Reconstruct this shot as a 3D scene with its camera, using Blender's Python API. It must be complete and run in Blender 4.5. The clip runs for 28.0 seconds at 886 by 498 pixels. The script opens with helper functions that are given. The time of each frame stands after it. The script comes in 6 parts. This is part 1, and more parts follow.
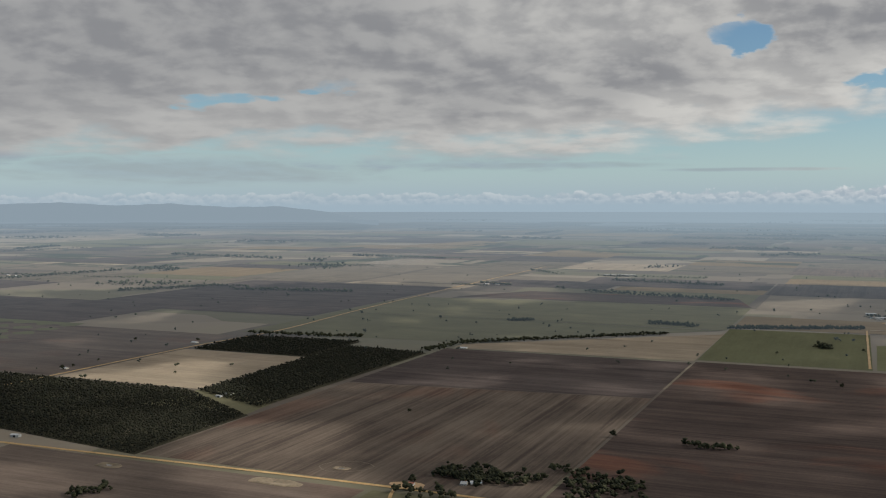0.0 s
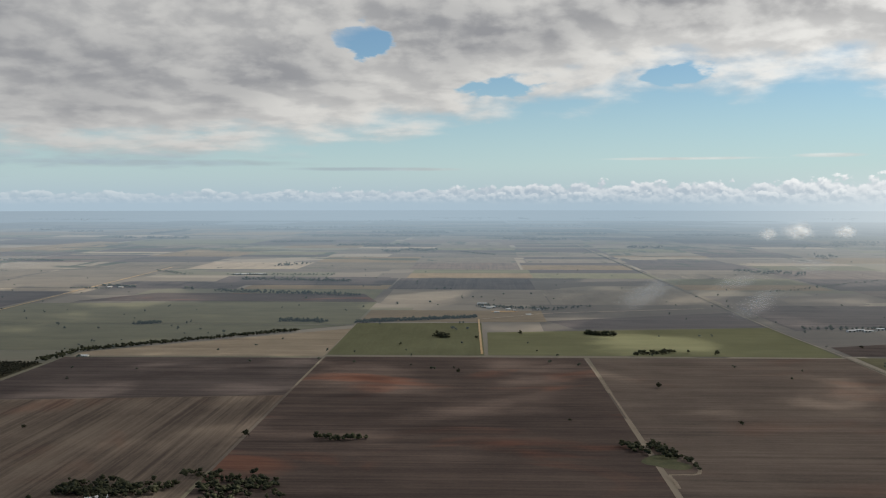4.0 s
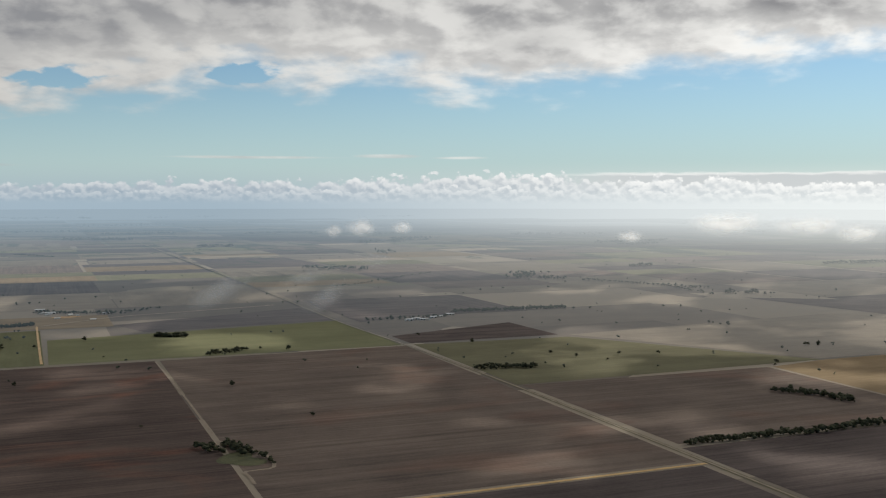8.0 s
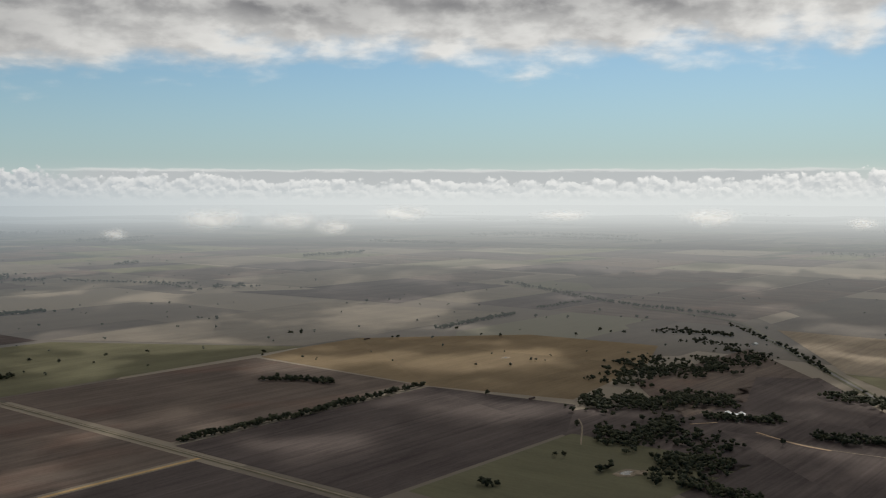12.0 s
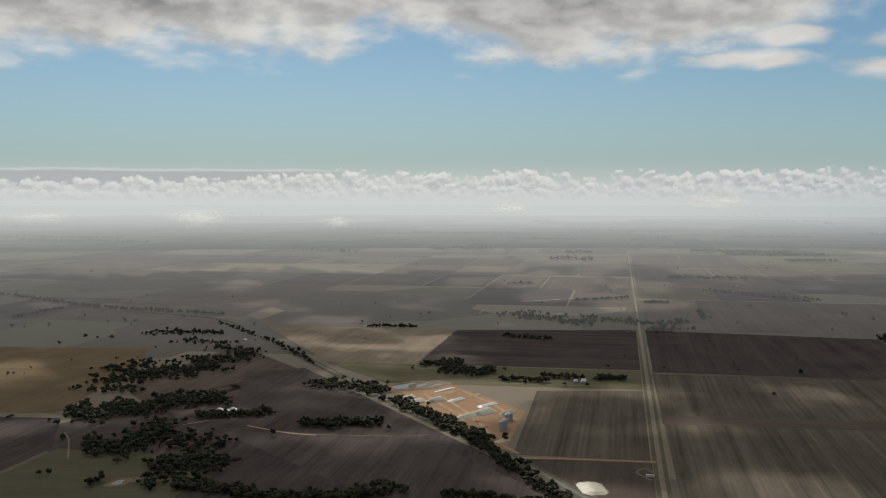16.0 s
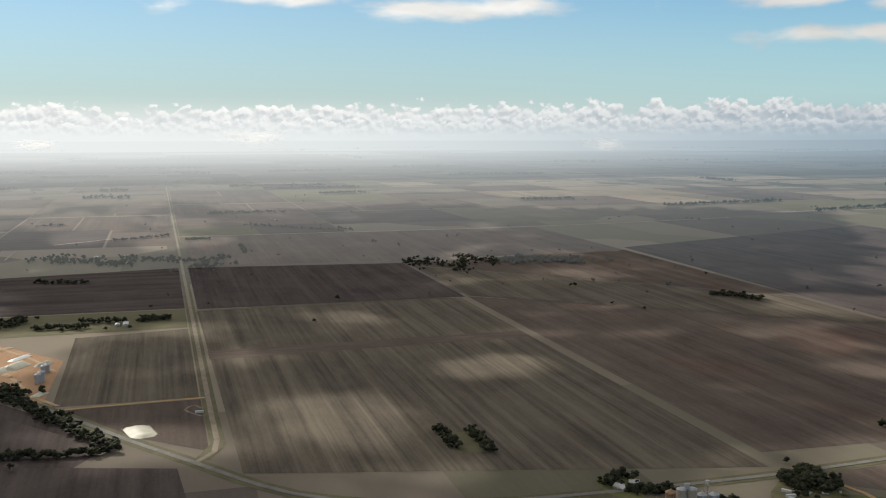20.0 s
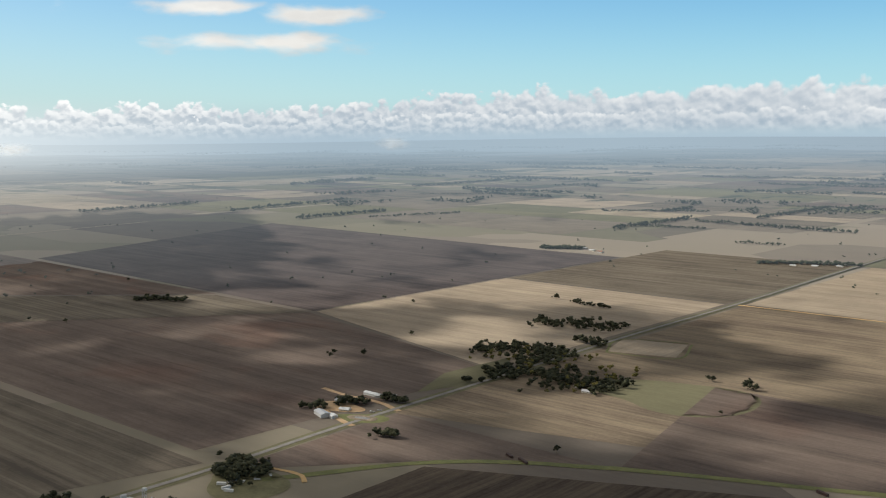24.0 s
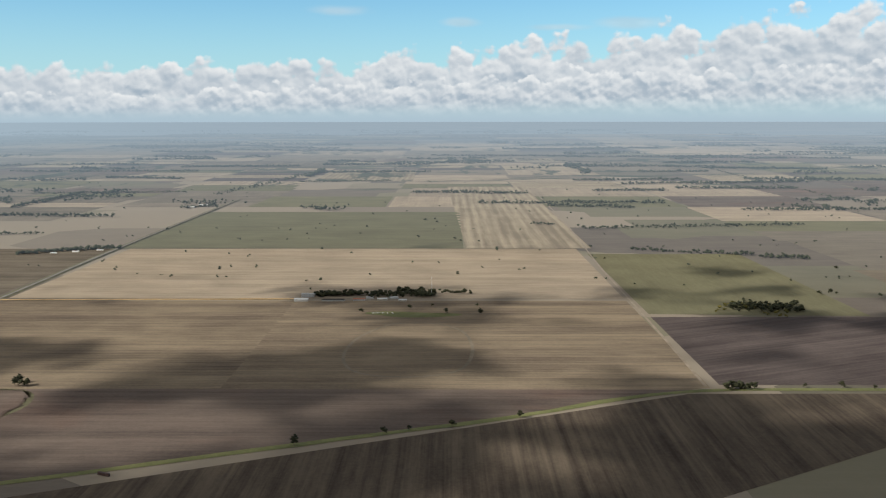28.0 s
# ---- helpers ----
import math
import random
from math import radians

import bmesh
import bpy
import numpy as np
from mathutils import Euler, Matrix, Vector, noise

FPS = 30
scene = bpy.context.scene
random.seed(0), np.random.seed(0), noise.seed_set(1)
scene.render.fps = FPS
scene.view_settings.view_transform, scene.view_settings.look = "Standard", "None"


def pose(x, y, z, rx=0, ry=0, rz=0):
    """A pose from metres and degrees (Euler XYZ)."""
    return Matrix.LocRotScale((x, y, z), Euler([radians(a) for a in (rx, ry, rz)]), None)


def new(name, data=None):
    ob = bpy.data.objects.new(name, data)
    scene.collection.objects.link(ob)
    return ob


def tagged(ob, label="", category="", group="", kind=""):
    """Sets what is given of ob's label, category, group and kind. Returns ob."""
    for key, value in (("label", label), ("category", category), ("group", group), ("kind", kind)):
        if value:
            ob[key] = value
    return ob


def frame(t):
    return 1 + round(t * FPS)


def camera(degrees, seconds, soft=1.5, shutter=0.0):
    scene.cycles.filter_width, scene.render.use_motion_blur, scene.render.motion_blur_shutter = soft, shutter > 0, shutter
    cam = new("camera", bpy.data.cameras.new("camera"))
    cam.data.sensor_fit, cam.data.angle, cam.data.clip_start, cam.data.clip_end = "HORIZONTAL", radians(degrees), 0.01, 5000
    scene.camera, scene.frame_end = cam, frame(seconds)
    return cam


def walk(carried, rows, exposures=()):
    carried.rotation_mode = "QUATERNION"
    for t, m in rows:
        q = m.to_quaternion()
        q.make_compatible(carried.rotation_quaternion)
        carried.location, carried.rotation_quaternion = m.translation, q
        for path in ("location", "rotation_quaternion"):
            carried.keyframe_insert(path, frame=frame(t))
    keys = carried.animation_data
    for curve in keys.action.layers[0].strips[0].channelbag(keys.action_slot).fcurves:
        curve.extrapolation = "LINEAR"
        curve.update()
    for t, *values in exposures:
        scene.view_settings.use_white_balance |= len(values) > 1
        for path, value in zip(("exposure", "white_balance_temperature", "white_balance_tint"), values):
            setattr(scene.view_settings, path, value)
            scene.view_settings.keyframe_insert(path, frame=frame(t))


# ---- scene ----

# ---------------------------------------------------------------- camera
# A drone hangs 400 m over the plain and turns on the spot. x runs east and y north along the fields' grid.
EYE = 400.0
cam = camera(47.94, 28.0, soft=1.1, shutter=0.15)
# seconds, turn, tilt, lean
TURNS = [
    (0.0, 23.30, -2.73, 0.02), (0.5, 20.91, -2.78, 0.02), (1.0, 18.38, -2.75, 0.02), (1.5, 15.79, -2.78, 0.02),
    (2.0, 13.24, -2.79, 0.02), (2.5, 10.65, -2.80, 0.02), (3.0, 7.97, -2.80, 0.02), (3.5, 5.12, -2.82, 0.01),
    (5.5, -6.58, -2.91, 0.02), (6.0, -9.53, -2.93, 0.02), (6.5, -12.56, -2.94, 0.02), (7.0, -15.61, -2.94, -0.00),
    (7.5, -18.73, -2.94, -0.01), (8.0, -22.14, -2.92, -0.01), (8.5, -25.59, -2.93, -0.01), (9.0, -29.06, -2.94, -0.03),
    (9.5, -32.62, -2.98, -0.02), (10.0, -36.22, -3.00, -0.03), (10.5, -39.70, -3.04, -0.02), (11.0, -43.34, -3.05, -0.02),
    (11.5, -47.17, -3.09, -0.01), (12.0, -51.04, -3.13, -0.01), (12.5, -55.17, -3.18, -0.02), (13.0, -59.18, -3.23, -0.02),
    (13.5, -63.00, -3.26, -0.04), (15.5, -76.76, -3.16, -0.05), (16.0, -79.89, -3.12, -0.04), (16.5, -82.99, -4.96, -0.02),
    (17.0, -86.05, -6.04, 0.02), (17.5, -89.01, -6.01, 0.03), (18.0, -92.10, -5.96, 0.03), (18.5, -95.03, -5.93, 0.04),
    (19.0, -98.22, -6.41, 0.04), (19.5, -102.26, -6.85, 0.06), (20.0, -105.93, -6.81, 0.06), (20.5, -109.85, -6.78, 0.06),
    (22.5, -125.95, -6.67, 0.02), (23.0, -130.04, -6.65, 0.02), (23.5, -134.22, -6.63, 0.00), (24.0, -138.54, -6.60, -0.00),
    (24.5, -143.32, -6.59, -0.02), (25.0, -148.61, -6.56, -0.02), (25.5, -153.87, -6.54, -0.02), (26.0, -159.24, -6.51, -0.03),
    (26.5, -164.35, -6.49, -0.01), (27.0, -169.47, -6.48, 0.01), (27.5, -174.44, -6.47, 0.04), (28.0, -179.57, -7.42, 0.05),
]
walk(cam, [(t, pose(0, 0, EYE, 90 + tilt, lean, turn)) for t, turn, tilt, lean in TURNS],
     exposures=[(0.0, -0.06), (2.0, 0.02), (3.0, 0.16), (8.0, 0.02), (11.0, -0.20), (13.0, -0.42), (15.5, -0.55), (16.0, -0.52), (16.6, -0.45), (17.2, -0.26), (18.0, -0.10), (20.0, 0.0), (24.0, 0.25), (28.0, 0.22)])

# ---------------------------------------------------------------- world, sun
SUN_TURN, SUN_UP = -70.0, 33.0          # degrees: turn from north (left is plus), height over the skyline
SUN_DIR = Vector((-math.sin(radians(SUN_TURN)) * math.cos(radians(SUN_UP)),
                  math.cos(radians(SUN_TURN)) * math.cos(radians(SUN_UP)), math.sin(radians(SUN_UP))))
sun = new("sun", bpy.data.lights.new("sun", "SUN"))
sun.data.energy, sun.data.angle, sun.data.color = 5.0, radians(0.6), (1.0, 0.94, 0.84)
sun.rotation_mode = "QUATERNION"
sun.rotation_quaternion = SUN_DIR.to_track_quat("Z", "Y")


class Nodes:
    """Short hand for a node tree."""

    def __init__(self, tree):
        self.tree = tree
        tree.nodes.clear()

    def add(self, kind, ins=None, **props):
        n = self.tree.nodes.new(kind)
        for k, v in props.items():
            setattr(n, k, v)
        for k, v in (ins or {}).items():
            if isinstance(v, bpy.types.NodeSocket):
                self.tree.links.new(v, n.inputs[k])
            else:
                n.inputs[k].default_value = v
        return n

    def math(self, op, a, b=0.0, c=0.0, clamp=False):
        return self.add("ShaderNodeMath", {0: a, 1: b, 2: c}, operation=op, use_clamp=clamp).outputs[0]

    def vec(self, op, a, b=(0, 0, 0)):
        return self.add("ShaderNodeVectorMath", {0: a, 1: b}, operation=op)

    def noise(self, vector, scale, detail=4.0, rough=0.5, distort=0.0):
        return self.add("ShaderNodeTexNoise", {"Vector": vector, "Scale": scale, "Detail": detail, "Roughness": rough,
                                               "Distortion": distort}).outputs[0]

    def scaled(self, vector, sx, sy, sz=1.0):
        return self.add("ShaderNodeMapping", {"Vector": vector, "Scale": (sx, sy, sz)}).outputs[0]

    def span(self, value, a, b, c=0.0, d=1.0, smooth=True):
        return self.add("ShaderNodeMapRange", {0: value, 1: a, 2: b, 3: c, 4: d},
                        interpolation_type="SMOOTHSTEP" if smooth else "LINEAR").outputs[0]

    def mix(self, fac, a, b, how="MIX"):
        n = self.add("ShaderNodeMix", {0: fac}, data_type="RGBA", blend_type=how)
        for i, v in ((6, a), (7, b)):
            if isinstance(v, bpy.types.NodeSocket):
                self.tree.links.new(v, n.inputs[i])
            else:
                n.inputs[i].default_value = (*v, 1.0) if len(v) == 3 else v
        return n.outputs[2]

    def curve(self, value, points):
        n = self.add("ShaderNodeFloatCurve", {"Value": value})
        c = n.mapping.curves[0]
        c.points[0].location, c.points[1].location = points[0], points[-1]
        for p in points[1:-1]:
            c.points.new(*p)
        n.mapping.update()
        return n.outputs[0]


def turn_share(turn):
    """A turn in degrees, 60 to the left to 240 to the right of north, as 0 to 1."""
    return (60 - turn) / 300


# the haze over the skyline: cool and thin away from the sun, bright below it
SUN_SIDE = (-math.sin(radians(-70)), math.cos(radians(-70)), 0)
# these tints also paint the glowing haze on far land
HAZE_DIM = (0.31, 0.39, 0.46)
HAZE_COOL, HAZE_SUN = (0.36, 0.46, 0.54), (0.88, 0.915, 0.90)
world = bpy.data.worlds.new("sky")
scene.world = world
world.use_nodes = True
w = Nodes(world.node_tree)
way = w.add("ShaderNodeTexCoord").outputs["Generated"]
split = w.add("ShaderNodeSeparateXYZ", {0: way})
up = split.outputs[2]
height = w.math("MULTIPLY", w.math("ARCSINE", up), 57.2958)              # degrees over the skyline
turn = w.math("MULTIPLY", w.math("ARCTAN2", w.math("MULTIPLY", split.outputs[0], -1), split.outputs[1]), 57.2958)
turn = w.math("SUBTRACT", turn, w.math("MULTIPLY", w.math("GREATER_THAN", turn, 60), 360))
share = w.math("DIVIDE", w.math("SUBTRACT", 60, turn), 300)
sky = w.add("ShaderNodeTexSky", sky_type="NISHITA", sun_disc=False, sun_elevation=radians(SUN_UP),
            sun_rotation=radians(-SUN_TURN), altitude=400, air_density=1.0, dust_density=0.15, ozone_density=1.0).outputs[0]
clear = w.mix(1.0, sky, (0.061, 0.074, 0.082), "MULTIPLY")
away = w.span(turn, -95, -165)
clear = w.mix(away, clear, w.mix(1.0, clear, (0.98, 1.30, 1.42), "MULTIPLY"))
level = w.vec("NORMALIZE", w.add("ShaderNodeCombineXYZ", {0: split.outputs[0], 1: split.outputs[1], 2: 0.0}).outputs[0]).outputs[0]
near_sun = w.span(w.vec("DOT_PRODUCT", level, SUN_SIDE).outputs[1], 0.45, 1.0)
skyline = w.mix(near_sun, HAZE_COOL, HAZE_SUN)
# pale band over the skyline
clear = w.mix(w.span(height, 0.0, 8.0, 0.60, 0.0), clear, w.mix(away, w.mix(near_sun, (0.43, 0.57, 0.64), (0.36, 0.48, 0.57)), (0.40, 0.60, 0.70)))
clear = w.mix(w.span(height, -0.6, 2.2, 1.0, 0.0), clear, skyline)
# the cloud deck: billows that flatten towards the skyline, where the deck thins out
rise = w.math("MULTIPLY", w.math("LOGARITHM", w.math("ADD", w.math("MAXIMUM", height, -1.0), 3.0), 2.71828), 25.0)
edge = w.math("MULTIPLY", w.curve(share, [(turn_share(a), e / 20) for a, e in (
    (60, 2.0), (40, 2.2), (22, 2.3), (13, 2.7), (3.5, 3.8), (-1, 5.0), (-6, 5.9), (-16, 6.1), (-24, 6.0), (-33, 6.5), (-46, 7.3), (-55, 7.3), (-66, 7.5), (-73.5, 7.7), (-77.2, 9.6),
    (-80.5, 7.9), (-88, 7.4), (-97, 7.6), (-101, 9.4), (-108, 11), (-122, 13), (-150, 16), (-200, 18), (-240, 18))]), 20)


def deck_at(du, dv):
    return w.add("ShaderNodeCombineXYZ", {0: w.math("ADD", turn, du), 1: w.math("ADD", rise, dv), 2: 0.0}).outputs[0]


body = w.noise(deck_at(0.0, 0.0), 0.075, 3, 0.5, 0.2)
fine = w.noise(deck_at(0.0, 0.0), 0.24, 7, 0.52, 0.1)
fine_up = w.noise(deck_at(-0.7, 0.9), 0.24, 7, 0.52, 0.1)
cover = w.math("ADD", w.math("MULTIPLY", w.math("SUBTRACT", fine, 0.5), 5.5), w.math("SUBTRACT", height, edge))
cover = w.math("ADD", cover, w.math("MULTIPLY", w.math("SUBTRACT", body, 0.5), 2.5))


def island(turn_at, height_at, wide, high, ragged=4.6):
    """1 in the middle of an oval patch of sky, 0 outside it."""
    a = w.math("DIVIDE", w.math("SUBTRACT", turn, turn_at), wide)
    b = w.math("DIVIDE", w.math("SUBTRACT", height, height_at), high)
    r = w.math("SQRT", w.math("ADD", w.math("MULTIPLY", a, a), w.math("MULTIPLY", b, b)))
    return w.span(w.math("ADD", r, w.math("MULTIPLY", w.math("SUBTRACT", fine, 0.5), ragged)), 1.45, 0.35)


whole = cover
for spec in ((7.4, 9.0, 2.3, 0.9), (2.6, 10.6, 1.8, 0.4)):
    cover = w.math("SUBTRACT", cover, w.math("MULTIPLY", island(*spec), 5.6))         # blue gaps
for spec in ((29.3, 6.7, 3.0, 0.7), (35.5, 5.7, 3.4, 0.4), (-1.8, 6.4, 2.6, 0.5), (-11.3, 6.9, 1.8, 0.4)):
    cover = w.math("SUBTRACT", cover, w.math("MULTIPLY", island(*spec), 3.4))         # half-veiled gaps
deck_cover = w.span(cover, -0.6, 1.7)
thick = w.span(w.math("ADD", w.math("MULTIPLY", whole, 0.7), w.math("MULTIPLY", cover, 0.3)), 0.2, 4.2)
thick = w.math("MULTIPLY", thick, w.span(body, 0.36, 0.60, 0.45, 1.0))
relief = w.span(w.math("SUBTRACT", fine, fine_up), -0.14, 0.14)
# stray clouds beside the deck: small flat ones, thin at the rim
stray = 0.0
for spec in ((-108.5, 6.75, 5.6, 0.55), (-97.0, 7.4, 3.0, 0.5), (-128.6, 4.95, 4.8, 0.48), (-131.0, 6.6, 3.0, 0.45), (-125.6, 6.9, 2.6, 0.42), (-104.5, 8.2, 2.4, 0.5), (-98.5, 8.6, 2.0, 0.6)):
    stray = w.math("MAXIMUM", stray, island(*spec, 3.4))
for spec in ((20.0, 2.05, 8.0, 0.20), (38.0, 1.75, 10.0, 0.75), (-11.0, 2.3, 4.5, 0.08), (-19.0, 2.4, 1.6, 0.10), (-23.0, 2.3, 1.4, 0.08), (6.0, 1.75, 5.0, 0.10)):
    stray = w.math("MAXIMUM", stray, w.math("MULTIPLY", island(*spec, 1.6), 0.6))
for spec in ((-173.5, 6.0, 1.5, 0.28), (-180.5, 5.4, 1.0, 0.25), (-190.0, 5.3, 1.6, 0.3), (-186.0, 5.1, 1.5, 0.2)):
    stray = w.math("MAXIMUM", stray, w.math("MULTIPLY", island(*spec, 2.0), 0.30))
cover = w.math("MAXIMUM", deck_cover, stray)
thick = w.math("MULTIPLY", thick, deck_cover)
toward = w.vec("DOT_PRODUCT", way, tuple(SUN_DIR)).outputs[1]
glow = w.span(toward, 0.3, 0.95)
shade = w.mix(glow, (0.265, 0.27, 0.285), (0.24, 0.24, 0.25))
lit = w.mix(glow, (0.66, 0.65, 0.62), (1.06, 1.05, 1.01))
lit = w.mix(w.span(turn, 4, 38), lit, w.mix(1.0, lit, (0.76, 0.77, 0.79), "MULTIPLY"))
low_cloud = w.math("MULTIPLY", w.span(turn, -2, 8), w.span(height, 2.9, 2.2))
lit = w.mix(low_cloud, lit, (0.33, 0.40, 0.46))
dim = w.math("SUBTRACT", w.math("ADD", w.math("MULTIPLY", thick, 0.58), 0.42), w.math("MULTIPLY", relief, 0.42), clamp=True)
dim = w.math("MULTIPLY", dim, w.math("SUBTRACT", 1.0, w.math("MULTIPLY", w.math("MULTIPLY", stray, w.span(turn, -75, -85)), 0.6)))
cloud = w.mix(dim, lit, shade)
seen = w.mix(cover, clear, cloud)
# heaped clouds far off, low over the skyline: turn, base, top
BANK = [(60, -0.3, 0.40), (40, -0.3, 0.42), (8, -0.2, 0.55), (-8, -0.3, 0.95), (-17, -0.4, 1.0), (-24, -0.4, 1.45), (-31, -0.45, 1.15), (-44, -0.45, 0.85), (-62, -0.5, 0.85), (-74, -0.5, 1.1),
        (-87, -0.5, 1.30), (-105, -0.5, 1.35), (-117, -0.5, 1.5), (-128, -0.5, 1.45), (-139, -0.35, 2.3), (-148, -0.2, 2.5), (-162, 0.0, 2.8), (-173, 0.1, 3.3), (-184, 0.2, 4.1),
        (-194, 0.2, 5.0), (-210, 0.3, 5.6), (-240, 0.3, 5.6)]
bank_base = w.math("SUBTRACT", w.math("MULTIPLY", w.curve(share, [(turn_share(a), (b + 1) / 10) for a, b, c in BANK]), 10), 1)
bank_top = w.math("SUBTRACT", w.math("MULTIPLY", w.curve(share, [(turn_share(a), (c + 1) / 10) for a, b, c in BANK]), 10), 1)
south = w.span(turn, -125, -165)
# a flat grey sheet behind the heaps, towards the sun
sheet = w.math("ADD", height, w.math("MULTIPLY", w.math("SUBTRACT", w.noise(deck_at(40.0, 0.0), 0.5, 5, 0.6), 0.5), 0.35))
sheet_mask = w.math("MULTIPLY", w.math("MULTIPLY", w.span(sheet, 1.48, 1.34), w.span(height, -0.2, 0.7)), w.math("MULTIPLY", w.span(turn, -27, -33), w.span(turn, -77, -70)))
seen = w.mix(w.math("MULTIPLY", sheet_mask, 0.85), seen, w.mix(w.span(sheet, 1.22, 1.40), (0.60, 0.62, 0.63), (0.90, 0.90, 0.88)))


def heaps(dx, dy, finer):
    """Billows of the far clouds at a point of the sky, moved by some degrees."""
    at = w.add("ShaderNodeCombineXYZ", {0: w.math("ADD", turn, dx), 1: w.math("MULTIPLY", w.math("ADD", height, dy), 1.25), 2: 7.0 * finer}).outputs[0]
    drift = w.add("ShaderNodeTexNoise", {"Vector": at, "Scale": 1.3 * finer, "Detail": 4.0, "Roughness": 0.55}).outputs[1]
    at = w.add("ShaderNodeMix", {0: 0.62 / finer, 4: at, 5: w.vec("ADD", at, drift).outputs[0]}, data_type="VECTOR").outputs[1]
    out = []
    for size in (1.35 * finer, 0.62 * finer):
        n = w.add("ShaderNodeTexVoronoi", {"Vector": at, "Scale": size, "Detail": 2.4, "Roughness": 0.45, "Smoothness": 0.25}, feature="SMOOTH_F1", normalize=True).outputs[0]
        out.append(w.math("SUBTRACT", 1.0, n))
    return w.add("ShaderNodeMix", {0: south, 2: out[0], 3: out[1]}, data_type="FLOAT").outputs[0]


def bank_row(seen, share_of_top, finer, pale):
    """One row of heaps; rows further back stand taller."""
    lump, lump_up = heaps(0.0, 0.0, finer), heaps(-0.09, 0.20, finer)
    roll = w.noise(w.add("ShaderNodeCombineXYZ", {0: turn, 1: w.math("MULTIPLY", height, 0.4), 2: 3.0 * finer}).outputs[0], 0.42 * finer, 4, 0.6)
    rel = w.math("DIVIDE", w.math("SUBTRACT", height, bank_base), w.math("MULTIPLY", w.math("SUBTRACT", bank_top, bank_base), share_of_top))
    dense = w.math("ADD", w.math("MULTIPLY", w.math("SUBTRACT", w.math("ADD", 0.42, w.math("MULTIPLY", roll, 0.9)), rel), 2.0), w.math("MULTIPLY", w.math("SUBTRACT", lump, 0.64), 3.0))
    mask = w.math("MULTIPLY", w.span(dense, -0.10, 0.22), w.span(rel, -0.1, 0.5))
    mask = w.math("MULTIPLY", mask, w.span(turn, 30, -6, 0.55, 1.0))
    light = w.math("ADD", w.span(w.math("SUBTRACT", lump, lump_up), -0.13, 0.13, 0.0, 0.80), w.math("MULTIPLY", w.span(dense, 0.9, 0.0), 0.36), clamp=True)
    light = w.math("MULTIPLY", light, w.span(roll, 0.32, 0.62, 0.7, 1.0))
    shade_ = w.mix(glow, (0.32, 0.39, 0.46), (0.60, 0.63, 0.64))
    lit_ = w.mix(glow, (0.73, 0.745, 0.75), (1.10, 1.09, 1.05))
    colour = w.mix(light, shade_, lit_)
    colour = w.mix(w.span(height, -0.5, 1.5, pale, 0.05), colour, skyline)
    return w.mix(mask, seen, colour)


seen = bank_row(seen, 1.0, 1.0, 0.6)
seen = bank_row(seen, 0.55, 1.35, 0.66)
seen = w.mix(w.span(height, -0.8, 0.5, 1.0, 0.0), seen, skyline)
below = w.mix(w.span(height, -4.0, -1.6), (0.12, 0.11, 0.10), seen)
w.add("ShaderNodeOutputWorld", {0: w.add("ShaderNodeBackground", {0: below, 1: 1.0}).outputs[0]})

# ---------------------------------------------------------------- materials


def material(name):
    m = bpy.data.materials.new(name)
    m.use_nodes = True
    return m, Nodes(m.node_tree)


def finish(n, shader, relief=None, depth=0.1):
    n.add("ShaderNodeOutputMaterial", {0: shader})


def principled(n, colour, rough=0.95, bump=None, strength=0.3, dist=0.3, metal=0.0, spec=0.2):
    ins = {"Base Color": colour if isinstance(colour, bpy.types.NodeSocket) else (*colour, 1), "Roughness": rough, "Metallic": metal,
           "Specular IOR Level": spec}
    if bump is not None:
        ins["Normal"] = n.add("ShaderNodeBump", {"Height": bump, "Strength": strength, "Distance": dist}).outputs[0]
    return n.add("ShaderNodeBsdfPrincipled", ins).outputs[0]


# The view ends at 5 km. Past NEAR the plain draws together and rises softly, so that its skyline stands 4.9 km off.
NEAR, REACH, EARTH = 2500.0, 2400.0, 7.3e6


